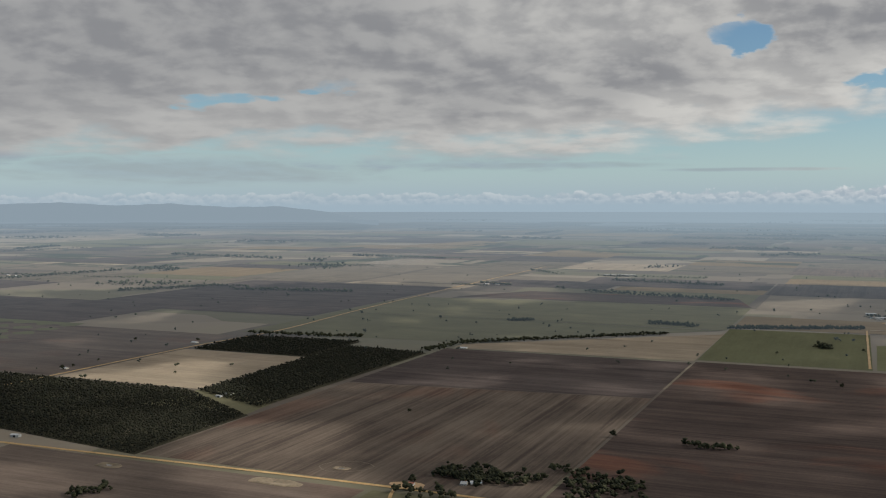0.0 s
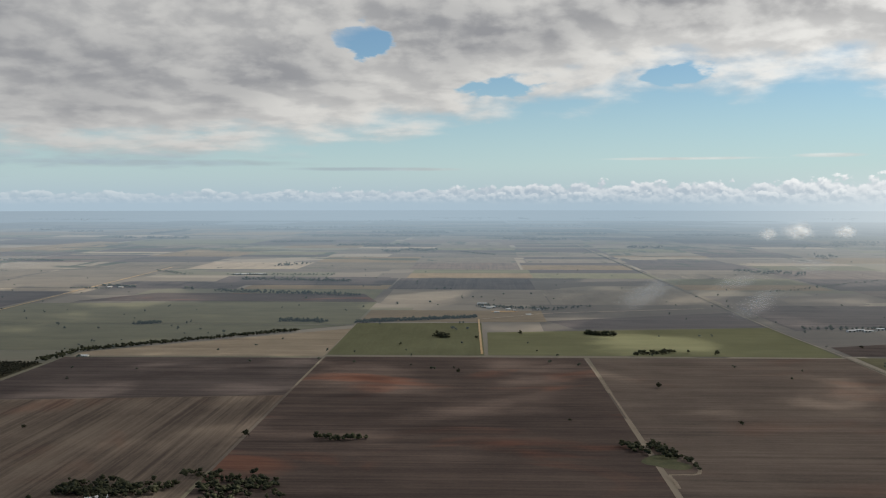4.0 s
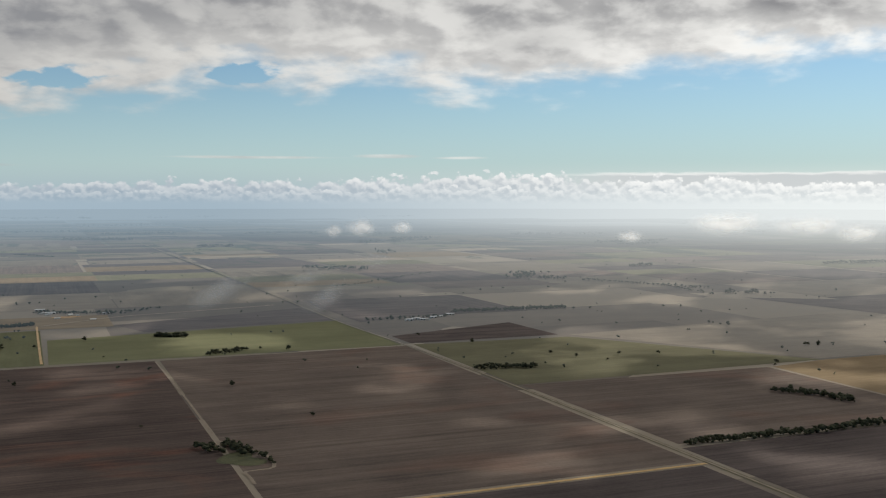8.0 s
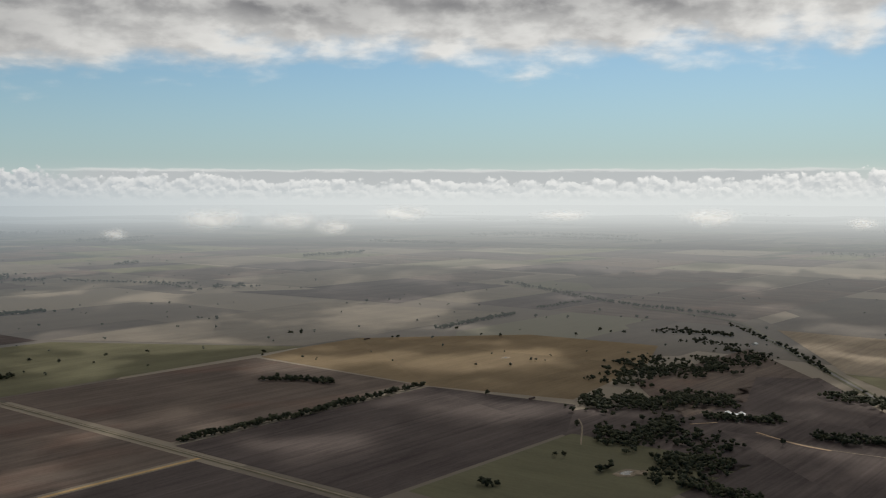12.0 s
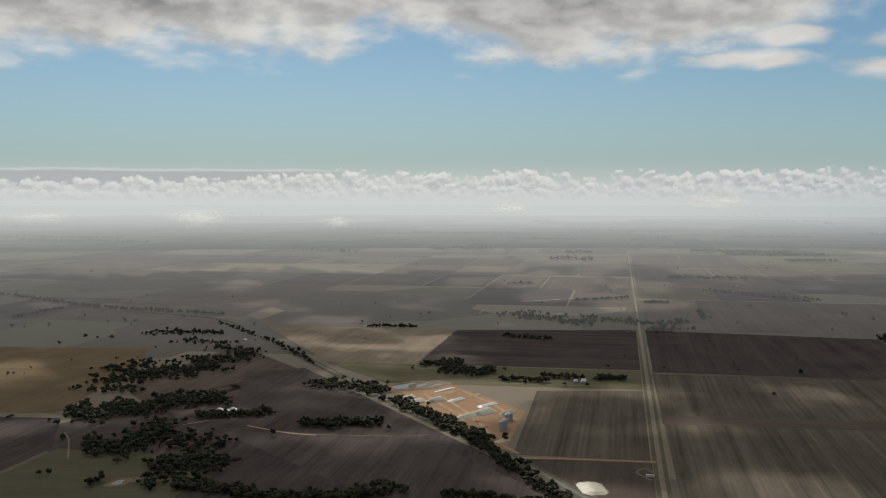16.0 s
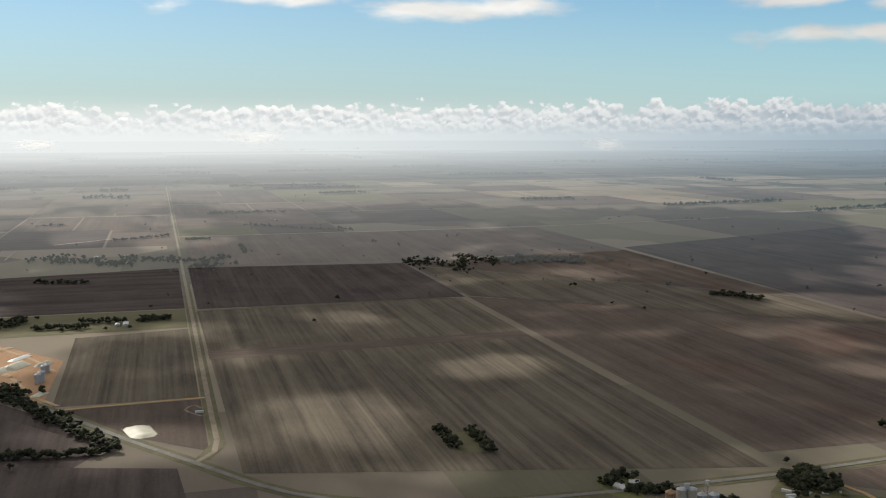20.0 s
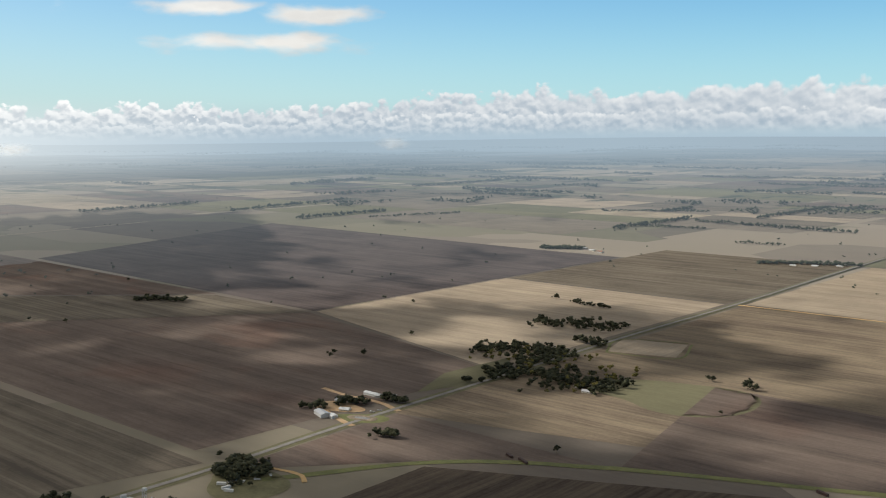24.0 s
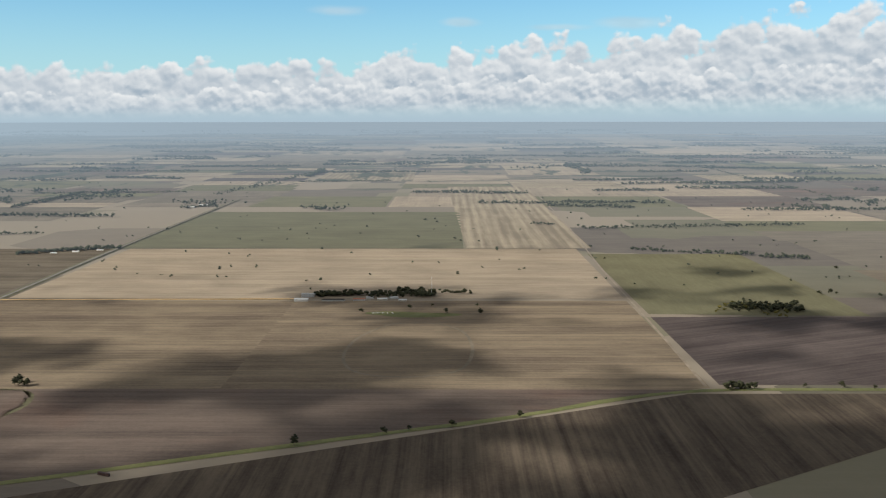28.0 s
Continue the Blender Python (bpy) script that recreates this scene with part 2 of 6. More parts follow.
# The plain past three kilometres is a backdrop; its haze is painted as emission.
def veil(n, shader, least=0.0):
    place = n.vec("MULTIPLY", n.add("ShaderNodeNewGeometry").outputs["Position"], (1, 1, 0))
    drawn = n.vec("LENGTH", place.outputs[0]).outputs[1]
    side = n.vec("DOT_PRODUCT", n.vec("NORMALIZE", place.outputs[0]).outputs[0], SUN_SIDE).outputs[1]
    # the painted haze is brighter towards the sun
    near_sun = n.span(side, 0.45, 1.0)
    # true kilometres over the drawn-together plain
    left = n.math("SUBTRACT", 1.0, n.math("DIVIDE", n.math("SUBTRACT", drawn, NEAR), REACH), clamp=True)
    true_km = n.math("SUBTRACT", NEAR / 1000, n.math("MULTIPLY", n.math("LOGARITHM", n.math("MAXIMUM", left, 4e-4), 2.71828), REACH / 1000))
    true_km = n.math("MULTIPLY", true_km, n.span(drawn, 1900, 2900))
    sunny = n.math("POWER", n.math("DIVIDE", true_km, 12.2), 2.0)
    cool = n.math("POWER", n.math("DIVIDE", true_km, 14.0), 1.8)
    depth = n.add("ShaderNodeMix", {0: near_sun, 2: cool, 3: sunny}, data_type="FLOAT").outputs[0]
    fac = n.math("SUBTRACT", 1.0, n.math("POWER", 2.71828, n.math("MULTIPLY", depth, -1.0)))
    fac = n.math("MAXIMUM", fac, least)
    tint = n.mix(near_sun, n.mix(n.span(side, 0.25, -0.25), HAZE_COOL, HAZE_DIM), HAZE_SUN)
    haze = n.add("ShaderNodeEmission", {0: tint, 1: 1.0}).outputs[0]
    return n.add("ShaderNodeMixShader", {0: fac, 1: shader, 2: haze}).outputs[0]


def field_material(name, dark, light, rows=0.5, red=0.0, gap=14.0, distant=False, regular=0.0, quilt=False):
    """Worked soil, stubble or pasture. u runs along the rows, in metres on the ground."""
    m, n = material(name)
    uv = n.add("ShaderNodeUVMap", uv_map="ground").outputs[0]
    plan = uv
    own = n.add("ShaderNodeObjectInfo").outputs["Random"]
    uv = n.vec("ADD", uv, n.add("ShaderNodeCombineXYZ", {0: n.math("MULTIPLY", own, 7000), 1: n.math("MULTIPLY", own, 3000), 2: 0}).outputs[0]).outputs[0]
    broad = n.noise(uv, 1 / 210, 5, 0.55, 0.4)
    blot = n.noise(n.scaled(uv, 1 / 170, 1 / 60), 1.0, 5, 0.6)
    streak = n.noise(n.scaled(uv, 1 / 700, 1 / gap), 1.0, 6, 0.7)
    wide = n.noise(n.scaled(uv, 1 / 1500, 1 / (gap * 4)), 1.0, 3, 0.6)
    fleck = n.noise(n.scaled(uv, 1 / 45, 1 / 9), 1.0, 4, 0.7)
    grain = n.noise(uv, 1 / 6.0, 3, 0.7)
    value = n.math("ADD", n.math("MULTIPLY", broad, 0.8), n.math("MULTIPLY", blot, 0.55))
    value = n.math("ADD", value, n.math("MULTIPLY", streak, rows))
    value = n.math("ADD", value, n.math("MULTIPLY", wide, rows * 0.8))
    value = n.math("ADD", value, n.math("ADD", n.math("MULTIPLY", grain, 0.4), n.math("MULTIPLY", fleck, 0.5)))
    mid = (0.8 + 0.55 + rows * 1.8 + 0.9) / 2
    if regular:
        band = n.math("SINE", n.math("MULTIPLY", n.add("ShaderNodeSeparateXYZ", {0: uv}).outputs[1], 6.2832 / regular))
        value = n.math("ADD", value, n.math("MULTIPLY", band, 0.16))
    tone = n.span(value, mid - 0.36, mid + 0.36, smooth=False)
    colour = n.mix(tone, dark, light)
    if red:
        clay = n.span(n.noise(n.scaled(uv, 1 / 340, 1 / 210), 1.0, 5, 0.5, 0.6), 0.53, 0.70, 0.0, red)
        colour = n.mix(clay, colour, n.mix(tone, (0.10, 0.040, 0.025), (0.175, 0.075, 0.046)))
    if quilt:
        # paddocks, bare ground and scrub too far off to be told apart
        cells = n.add("ShaderNodeTexVoronoi", {"Vector": n.scaled(uv, 1 / 900, 1 / 700), "Scale": 1.0, "Randomness": 0.75}, feature="F1", distance="CHEBYCHEV").outputs[1]
        pick = n.add("ShaderNodeSeparateColor", {0: cells})
        patch = n.mix(n.span(pick.outputs[0], 0.25, 0.8), (0.066, 0.056, 0.050), (0.200, 0.170, 0.130))
        patch = n.mix(n.span(pick.outputs[1], 0.6, 0.9, 0.0, 0.7), patch, (0.095, 0.098, 0.058))
        colour = n.mix(0.8, colour, n.mix(n.span(value, mid - 0.5, mid + 0.5, 0.0, 0.35), patch, light))
    if distant:
        # belts of scrub and trees that run together far off
        beyond = n.span(n.vec("LENGTH", plan).outputs[1], 4600, 7000, 0.13, 0.0)
        across = n.math("SUBTRACT", n.noise(n.scaled(plan, 1 / 1500, 1 / 430), 1.0, 7, 0.68), beyond)
        along_ = n.math("SUBTRACT", n.noise(n.scaled(plan, 1 / 380, 1 / 1400), 1.0, 7, 0.68), beyond)
        scrub = n.math("MAXIMUM", n.span(across, 0.545, 0.60), n.span(along_, 0.575, 0.62))
        colour = n.mix(n.math("MULTIPLY", scrub, 0.9), colour, (0.036, 0.043, 0.030))
    colour = n.mix(1.0, colour, n.mix(own, (1.0, 1.02, 1.06), (1.24, 1.25, 1.28)), "MULTIPLY")
    shader = principled(n, colour, 1.0, n.math("ADD", streak, grain), 0.25, 0.4, spec=0.05)
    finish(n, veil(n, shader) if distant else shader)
    return m


KINDS = {  # dark, light, strength of the rows, share of red clay, gap
    "plough": ((0.038, 0.030, 0.028), (0.092, 0.074, 0.066), 1.0, 0.0, 10),
    "red_plough": ((0.036, 0.027, 0.024), (0.092, 0.068, 0.056), 1.1, 0.7, 9),
    "brown": ((0.058, 0.045, 0.038), (0.128, 0.100, 0.080), 1.0, 0.2, 12),
    "grey_stubble": ((0.062, 0.052, 0.041), (0.134, 0.113, 0.084), 1.7, 0.0, 9),
    "worn_stubble": ((0.056, 0.043, 0.035), (0.132, 0.104, 0.080), 1.7, 0.25, 9),
    "furrowed": ((0.031, 0.024, 0.019), (0.094, 0.075, 0.054), 1.2, 0.0, 9),
    "tan_stubble": ((0.066, 0.051, 0.039), (0.172, 0.136, 0.092), 1.1, 0.0, 11),
    "straw": ((0.105, 0.076, 0.044), (0.185, 0.138, 0.082), 0.5, 0.0, 15),
    "pale": ((0.150, 0.121, 0.090), (0.270, 0.222, 0.160), 0.9, 0.0, 14),
    "olive": ((0.078, 0.073, 0.044), (0.130, 0.121, 0.072), 0.4, 0.0, 20),
    "green": ((0.078, 0.079, 0.044), (0.124, 0.124, 0.070), 0.4, 0.0, 20),
    "pasture": ((0.092, 0.077, 0.060), (0.160, 0.136, 0.103), 0.4, 0.0, 22),
    "striped": ((0.140, 0.112, 0.078), (0.250, 0.210, 0.146), 1.6, 0.0, 20),
    "orange_soil": ((0.190, 0.110, 0.062), (0.330, 0.215, 0.130), 0.1, 0.0, 20),
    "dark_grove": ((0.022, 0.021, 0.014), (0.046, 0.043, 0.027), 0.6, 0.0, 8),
}
LABELS = {
    "plough": "dark brown freshly ploughed bare field with fine furrows", "red_plough": "dark bare field with patches of red clay soil",
    "brown": "brown worked field with faint seeding rows", "grey_stubble": "grey-brown stubble field with long harvest rows",
    "tan_stubble": "tan and brown stubble field with sunny and shaded patches",
    "worn_stubble": "brown thin stubble field with close slanting rows",
    "furrowed": "brown field with bold pale furrow stripes",
    "straw": "dry straw-coloured paddock with bare patches", "pale": "pale dry stubble field", "olive": "olive-green pasture with thin grass",
    "green": "green young crop field", "pasture": "grey-green dry grazing land", "striped": "pale field striped by straw windrows",
    "orange_soil": "bare orange earthworks soil", "dark_grove": "dark floor of the tree plantation",
}
# the far copies carry the painted haze and belts of scrub
FIELD, FAR_FIELD = {}, {}
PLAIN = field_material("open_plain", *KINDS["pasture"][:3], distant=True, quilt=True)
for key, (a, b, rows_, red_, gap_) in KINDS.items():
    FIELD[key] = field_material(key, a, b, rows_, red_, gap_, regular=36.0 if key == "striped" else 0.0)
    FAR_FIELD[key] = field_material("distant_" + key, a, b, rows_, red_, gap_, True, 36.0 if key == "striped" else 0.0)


def plain_material(name, a, b, scale=0.3, rough=0.9, metal=0.0, spec=0.2, distant=False, bump=0.2, stretch=(1, 1, 1), least=0.0):
    m, n = material(name)
    at = n.scaled(n.add("ShaderNodeTexCoord").outputs["Object"], *stretch)
    own = n.add("ShaderNodeObjectInfo").outputs["Random"]
    f = n.math("ADD", n.math("MULTIPLY", n.noise(at, scale, 5, 0.6), 0.65), n.math("MULTIPLY", n.noise(at, scale * 9, 3, 0.6), 0.35))
    colour = n.mix(n.span(f, 0.3, 0.7), a, b)
    colour = n.mix(1.0, colour, n.mix(own, (0.9, 0.9, 0.9), (1.1, 1.1, 1.1)), "MULTIPLY")
    shader = principled(n, colour, rough, f, bump, 0.2, metal, spec)
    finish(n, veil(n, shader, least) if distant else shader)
    return m


def leaf_material(name, a, b, distant=False):
    m, n = material(name)
    island = n.add("ShaderNodeNewGeometry").outputs["Random Per Island"]
    own = n.add("ShaderNodeObjectInfo").outputs["Random"]
    f = n.noise(n.add("ShaderNodeTexCoord").outputs["Object"], 0.9, 4, 0.7)
    mixer = n.math("ADD", n.math("MULTIPLY", island, 0.5), n.math("ADD", n.math("MULTIPLY", f, 0.4), n.math("MULTIPLY", own, 0.2)))
    colour = n.mix(n.span(mixer, 0.2, 0.9), a, b)
    shader = principled(n, colour, 0.85, f, 0.6, 0.5, spec=0.15)
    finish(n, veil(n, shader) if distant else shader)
    return m


LEAF = leaf_material("gum_leaves", (0.014, 0.017, 0.009), (0.050, 0.052, 0.027))
DARK_LEAF = leaf_material("plantation_leaves", (0.008, 0.009, 0.006), (0.024, 0.025, 0.015))
# far copy of the gum leaves: slightly paler base, painted haze over it
HAZED_LEAF = leaf_material("hazed_leaves", (0.020, 0.025, 0.013), (0.055, 0.060, 0.032), True)
# lit copy of the leaves: sunny highlights put into the colour
LEAF_SUNLIT = leaf_material("sunlit_leaves", (0.045, 0.045, 0.012), (0.13, 0.11, 0.03))
BARK = plain_material("bark", (0.10, 0.075, 0.055), (0.24, 0.20, 0.16), 1.2)
# distant=True mixes the painted haze into roads and verges far off
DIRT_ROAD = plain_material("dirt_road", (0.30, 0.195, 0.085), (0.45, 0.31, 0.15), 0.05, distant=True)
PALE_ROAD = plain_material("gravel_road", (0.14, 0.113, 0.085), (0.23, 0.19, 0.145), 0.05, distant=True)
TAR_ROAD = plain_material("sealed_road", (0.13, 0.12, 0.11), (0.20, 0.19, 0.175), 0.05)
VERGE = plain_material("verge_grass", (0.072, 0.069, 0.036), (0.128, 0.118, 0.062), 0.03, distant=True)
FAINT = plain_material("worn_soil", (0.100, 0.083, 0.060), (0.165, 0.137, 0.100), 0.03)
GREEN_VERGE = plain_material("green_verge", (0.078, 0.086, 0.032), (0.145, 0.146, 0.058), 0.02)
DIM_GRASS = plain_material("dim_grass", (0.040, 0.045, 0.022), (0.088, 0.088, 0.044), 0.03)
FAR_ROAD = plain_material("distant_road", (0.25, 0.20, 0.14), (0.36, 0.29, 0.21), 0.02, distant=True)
# nearly all painted haze: emission hides most of the range's own colour
HAZED_RANGE = plain_material("hazed_range", (0.020, 0.026, 0.022), (0.035, 0.040, 0.034), 0.02, distant=True, least=0.86)

# ---------------------------------------------------------------- ground


def lay(x, y, z=0.0, layer=0):
    """Where a point of the plain, in metres east, north and over the ground, stands; arrays too. Also the size of things there."""
    x, y, z = np.asarray(x, float), np.asarray(y, float), np.asarray(z, float)
    d = np.maximum(np.hypot(x, y), 1e-6)
    r = np.where(d < NEAR, d, NEAR + REACH * (1 - np.exp(-np.maximum(d - NEAR, 0) / REACH)))
    s = r / d
    lift = 1 - 0.0007 * layer * np.clip((d - 1800) / 1500, 0, 1)
    # the land rises softly towards the southern skyline
    facing = np.degrees(np.arctan2(-x, y))
    facing = np.where(facing > 60, facing - 360, facing)
    rising = np.clip((-118 - facing) / 40, 0, 1)
    rising = rising * rising * (3 - 2 * rising)
    z = z + 0.12 * layer - d * d / (2 * EARTH) + 0.0085 * rising * np.maximum(d - 6500, 0)
    return np.stack([x * s * lift, y * s * lift, EYE + (z - EYE) * s * lift], -1), s


def spot(x, y, z=0.0):
    p, s = lay(x, y, z)
    return Vector(p), float(s)


def mesh_object(name, verts, faces, mats, uvs=None, parent=None, smooth=False):
    me = bpy.data.meshes.new(name)
    verts, faces = np.asarray(verts, np.float32), np.asarray(faces, np.int32)
    me.vertices.add(len(verts))
    me.vertices.foreach_set("co", verts.ravel())
    me.loops.add(faces.size)
    me.loops.foreach_set("vertex_index", faces.ravel())
    me.polygons.add(len(faces))
    me.polygons.foreach_set("loop_start", np.arange(len(faces), dtype=np.int32) * faces.shape[1])
    me.update(calc_edges=True)
    for m in mats if isinstance(mats, (list, tuple)) else [mats]:
        me.materials.append(m)
    if uvs is not None:
        layer = me.uv_layers.new(name="ground")
        index = np.zeros(len(me.loops), np.int32)
        me.loops.foreach_get("vertex_index", index)
        layer.data.foreach_set("uv", np.asarray(uvs, np.float32)[index].ravel())
    if smooth:
        me.shade_smooth()
    ob = new(name, me)
    if parent is not None:
        ob.parent = parent
    return ob


def grid_faces(rows, cols):
    i, j = np.meshgrid(np.arange(rows - 1), np.arange(cols - 1), indexing="ij")
    a = (i * cols + j).ravel()
    return np.stack([a, a + cols, a + cols + 1, a + 1], -1)


def ground_sheet():
    rings = [0, 300, 600, 900, 1200, 1500, 1800, 2100, 2300] + list(2500 * 1.035 ** np.arange(0, 104))
    turns = np.linspace(0, 2 * np.pi, 361)
    d, a = np.meshgrid(rings, turns, indexing="ij")
    x, y = -np.sin(a) * d, np.cos(a) * d
    p, _ = lay(x.ravel(), y.ravel())
    faces = grid_faces(len(rings), 361)
    faces = faces[:, ::-1]
    return mesh_object("ground", p, faces, PLAIN, np.stack([x.ravel(), y.ravel()], -1))


tagged(ground_sheet(), "flat grey-green dry farming plain reaching the skyline", "ground", kind="structure")


def field(kind, corners, layer=1, along="y", bow=0.0):
    """A field between four corners (east, north), its rows along x or y."""
    c = np.array(corners, float)
    if len(corners) == 2:
        (x0, y0), (x1, y1) = corners
        c = np.array([(x0, y0), (x1, y0), (x1, y1), (x0, y1)], float)
    far = np.hypot(*c.mean(0))
    cell = 60 if far < 2600 else 110 if far < 6000 else 250
    nu = int(np.clip(np.ceil(max(np.linalg.norm(c[1] - c[0]), np.linalg.norm(c[2] - c[3])) / cell), 1, 40)) + 1
    nv = int(np.clip(np.ceil(max(np.linalg.norm(c[3] - c[0]), np.linalg.norm(c[2] - c[1])) / cell), 1, 40)) + 1
    u, v = np.meshgrid(np.linspace(0, 1, nu), np.linspace(0, 1, nv), indexing="ij")
    u, v = u.ravel()[:, None], v.ravel()[:, None]
    q = (1 - u) * (1 - v) * c[0] + u * (1 - v) * c[1] + u * v * c[2] + (1 - u) * v * c[3]
    p, _ = lay(q[:, 0], q[:, 1], 0, layer)
    turned = math.radians(along) if not isinstance(along, str) else (0 if along == "x" else math.pi / 2)
    co, si = math.cos(turned), math.sin(turned)
    uv = np.stack([q[:, 0] * co + q[:, 1] * si, -q[:, 0] * si + q[:, 1] * co], -1)
    f = grid_faces(nu, nv)
    a, b, e = p[f[0][0]], p[f[0][1]], p[f[0][2]]
    if np.cross(b - a, e - a)[2] < 0:
        f = f[:, ::-1]
    ob = mesh_object("field", p, f, (FAR_FIELD if far > 3000 else FIELD)[kind], uv)
    return tagged(ob, LABELS[kind], "field", kind="structure")


def smooth_line(points, step=40.0):
    """A soft line through the points, with a point about every step metres."""
    p = np.array(points, float)
    p = np.vstack([2 * p[0] - p[1], p, 2 * p[-1] - p[-2]])
    out = []
    for i in range(1, len(p) - 2):
        n = max(1, int(np.linalg.norm(p[i + 1] - p[i]) / step))
        for t in np.arange(n) / n:
            out.append(0.5 * (2 * p[i] + (p[i + 1] - p[i - 1]) * t + (2 * p[i - 1] - 5 * p[i] + 4 * p[i + 1] - p[i + 2]) * t ** 2
                              + (3 * p[i] - p[i - 1] - 3 * p[i + 1] + p[i + 2]) * t ** 3))
    return np.array(out + [p[-2]])


def ribbon(name, points, width, mat, layer, label="", step=40.0, wobble=0.0, category="road"):
    q = smooth_line(points, step)
    t = np.gradient(q, axis=0)
    t /= np.linalg.norm(t, axis=1)[:, None]
    side = np.stack([-t[:, 1], t[:, 0]], -1)
    rng = np.random.default_rng(len(q) + int(width * 10))
    verts = []
    for k in (-0.5, 0.5):
        wide = width * k * (1 + wobble * rng.standard_normal(len(q)))
        e = q + side * wide[:, None]
        verts.append(lay(e[:, 0], e[:, 1], 0, layer)[0])
    n = len(q)
    faces = [(i, i + 1, n + i + 1, n + i) for i in range(n - 1)]
    if np.cross(verts[0][1] - verts[0][0], verts[1][0] - verts[0][0])[2] < 0:
        faces = [f[::-1] for f in faces]
    ob = mesh_object(name, np.vstack(verts), faces, mat)
    return tagged(ob, label, category, kind="structure")

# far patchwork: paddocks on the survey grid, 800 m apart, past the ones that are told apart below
rng = np.random.default_rng(11)
TAKEN = [(-1900, 900, 1000, 3700), (900, 800, 2500, 3000), (1000, -800, 3000, 1100), (950, -2900, 3700, -700), (-950, -4400, 1100, -700)]
for step, reach in ((1, (2600, 9500)), (2, (9500, 21000))):
    for gx in range(-16, 17):
        for gy in range(-16, 17):
            x0, y0 = (-400 + gx * 667 + rng.uniform(-40, 40)) * step, (-60 + gy * 645) * step
            wide, deep = 657 * step, 636 * step
            cx, cy = x0 + wide / 2, y0 + deep / 2
            d = math.hypot(cx, cy)
            if not reach[0] < d < reach[1] or any(a - 250 < cx < c + 250 and b - 250 < cy < e + 250 for a, b, c, e in TAKEN):
                continue
            if rng.random() < 0.2:
                continue
            kind = rng.choice(["pale", "grey_stubble", "pale", "striped", "olive", "pale", "pasture", "brown", "pasture", "striped"] if cy < -1500 else
                              ["plough", "brown", "grey_stubble", "pale", "olive", "pasture", "straw", "plough", "pasture", "grey_stubble"])
            facing = math.degrees(math.atan2(-cx, cy))
            if -112 < facing < -25:
                kind = {"pale": "pasture", "straw": "brown", "grey_stubble": "brown"}.get(str(kind), str(kind))
            if rng.random() < 0.45:
                cut = y0 + deep * rng.uniform(0.35, 0.65)
                other = rng.choice(["plough", "pasture", "brown" if -112 < facing < -25 else "pale", "olive"])
                field(kind, [(x0, y0), (x0 + wide, cut - 5)], 1, rng.choice(["x", "y"]))
                field(other, [(x0, cut + 5), (x0 + wide, y0 + deep)], 1, rng.choice(["x", "y"]))
            else:
                field(kind, [(x0, y0), (x0 + wide, y0 + deep)], 1, rng.choice(["x", "y"]))

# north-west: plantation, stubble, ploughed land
# dark ground laid under the planted blocks
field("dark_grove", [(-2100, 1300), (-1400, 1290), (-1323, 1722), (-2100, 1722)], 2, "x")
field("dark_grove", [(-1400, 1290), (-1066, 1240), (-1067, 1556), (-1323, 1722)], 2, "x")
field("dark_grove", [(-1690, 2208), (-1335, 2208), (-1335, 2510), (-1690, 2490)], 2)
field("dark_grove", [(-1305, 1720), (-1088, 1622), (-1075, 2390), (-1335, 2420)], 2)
field("pale", [(-1712, 1735), (-1310, 1735), (-1332, 2200), (-1712, 2200)], 2, "x")
field("olive", [(-1330, 1560), (-1075, 1560), (-1090, 1700), (-1310, 1735)], 2)
field("brown", [(-2700, 1740), (-1745, 2480)], 2, "x")
field("worn_stubble", [(-1062, 1245), (-404, 1245), (-404, 2010), (-1062, 1930)], 2, "y")
field("plough", [(-1062, 1935), (-404, 2014), (-404, 2500), (-1062, 2490)], 2, "x")
field("pale", [(-1050, 2510), (-404, 2530), (-404, 3080), (-1050, 2580)], 2, "x")
field("red_plough", [(-398, 1240), (262, 1240), (262, 2520), (-398, 2520)], 2, "x")
field("brown", [(272, 1240), (920, 1240), (920, 2530), (272, 2520)], 2, "x")
field("green", [(-400, 2550), (8, 2550), (0, 3235), (-404, 3215)], 2)
field("green", [(18, 2556), (915, 2545), (905, 3140), (18, 3000)], 2, "x")
field("plough", [(222, 3290), (290, 3085), (905, 3160), (880, 3560)], 2, "x")
field("straw", [(-400, 3260), (215, 3260), (215, 3600), (-400, 3600)], 2, "x")
field("olive", [(-1780, 2560), (-1060, 2610), (-410, 3170), (-1780, 3170)], 2, "x")
field("olive", [(-1780, 3180), (-410, 3180), (-410, 3880), (-1780, 3800)], 2, "x")
field("red_plough", [(-1600, 3890), (-410, 3890), (-500, 4230), (-1400, 4250)], 2, "x")
field("plough", [(-1300, 4660), (-470, 4640), (-470, 5160), (-1330, 5190)], 2, "x")
field("plough", [(-2900, 3000), (-1800, 3000), (-1800, 4300), (-2900, 4300)], 2, "x")
field("green", [(-3000, 2140), (-2300, 2140), (-2370, 2530), (-3000, 2530)], 2, "x")
field("straw", [(-4000, 8100), (-3380, 7800), (-3180, 9100), (-3740, 9650)], 2, "x")
field("brown", [(-1300, 700), (-640, 700), (-640, 1212), (-1300, 1212)], 2, "x")
field("olive", [(-630, 1000), (-230, 1000), (-230, 1215), (-630, 1215)], 2, "x")
field("plough", [(-220, 800), (915, 800), (915, 1218), (-220, 1218)], 2, "x")

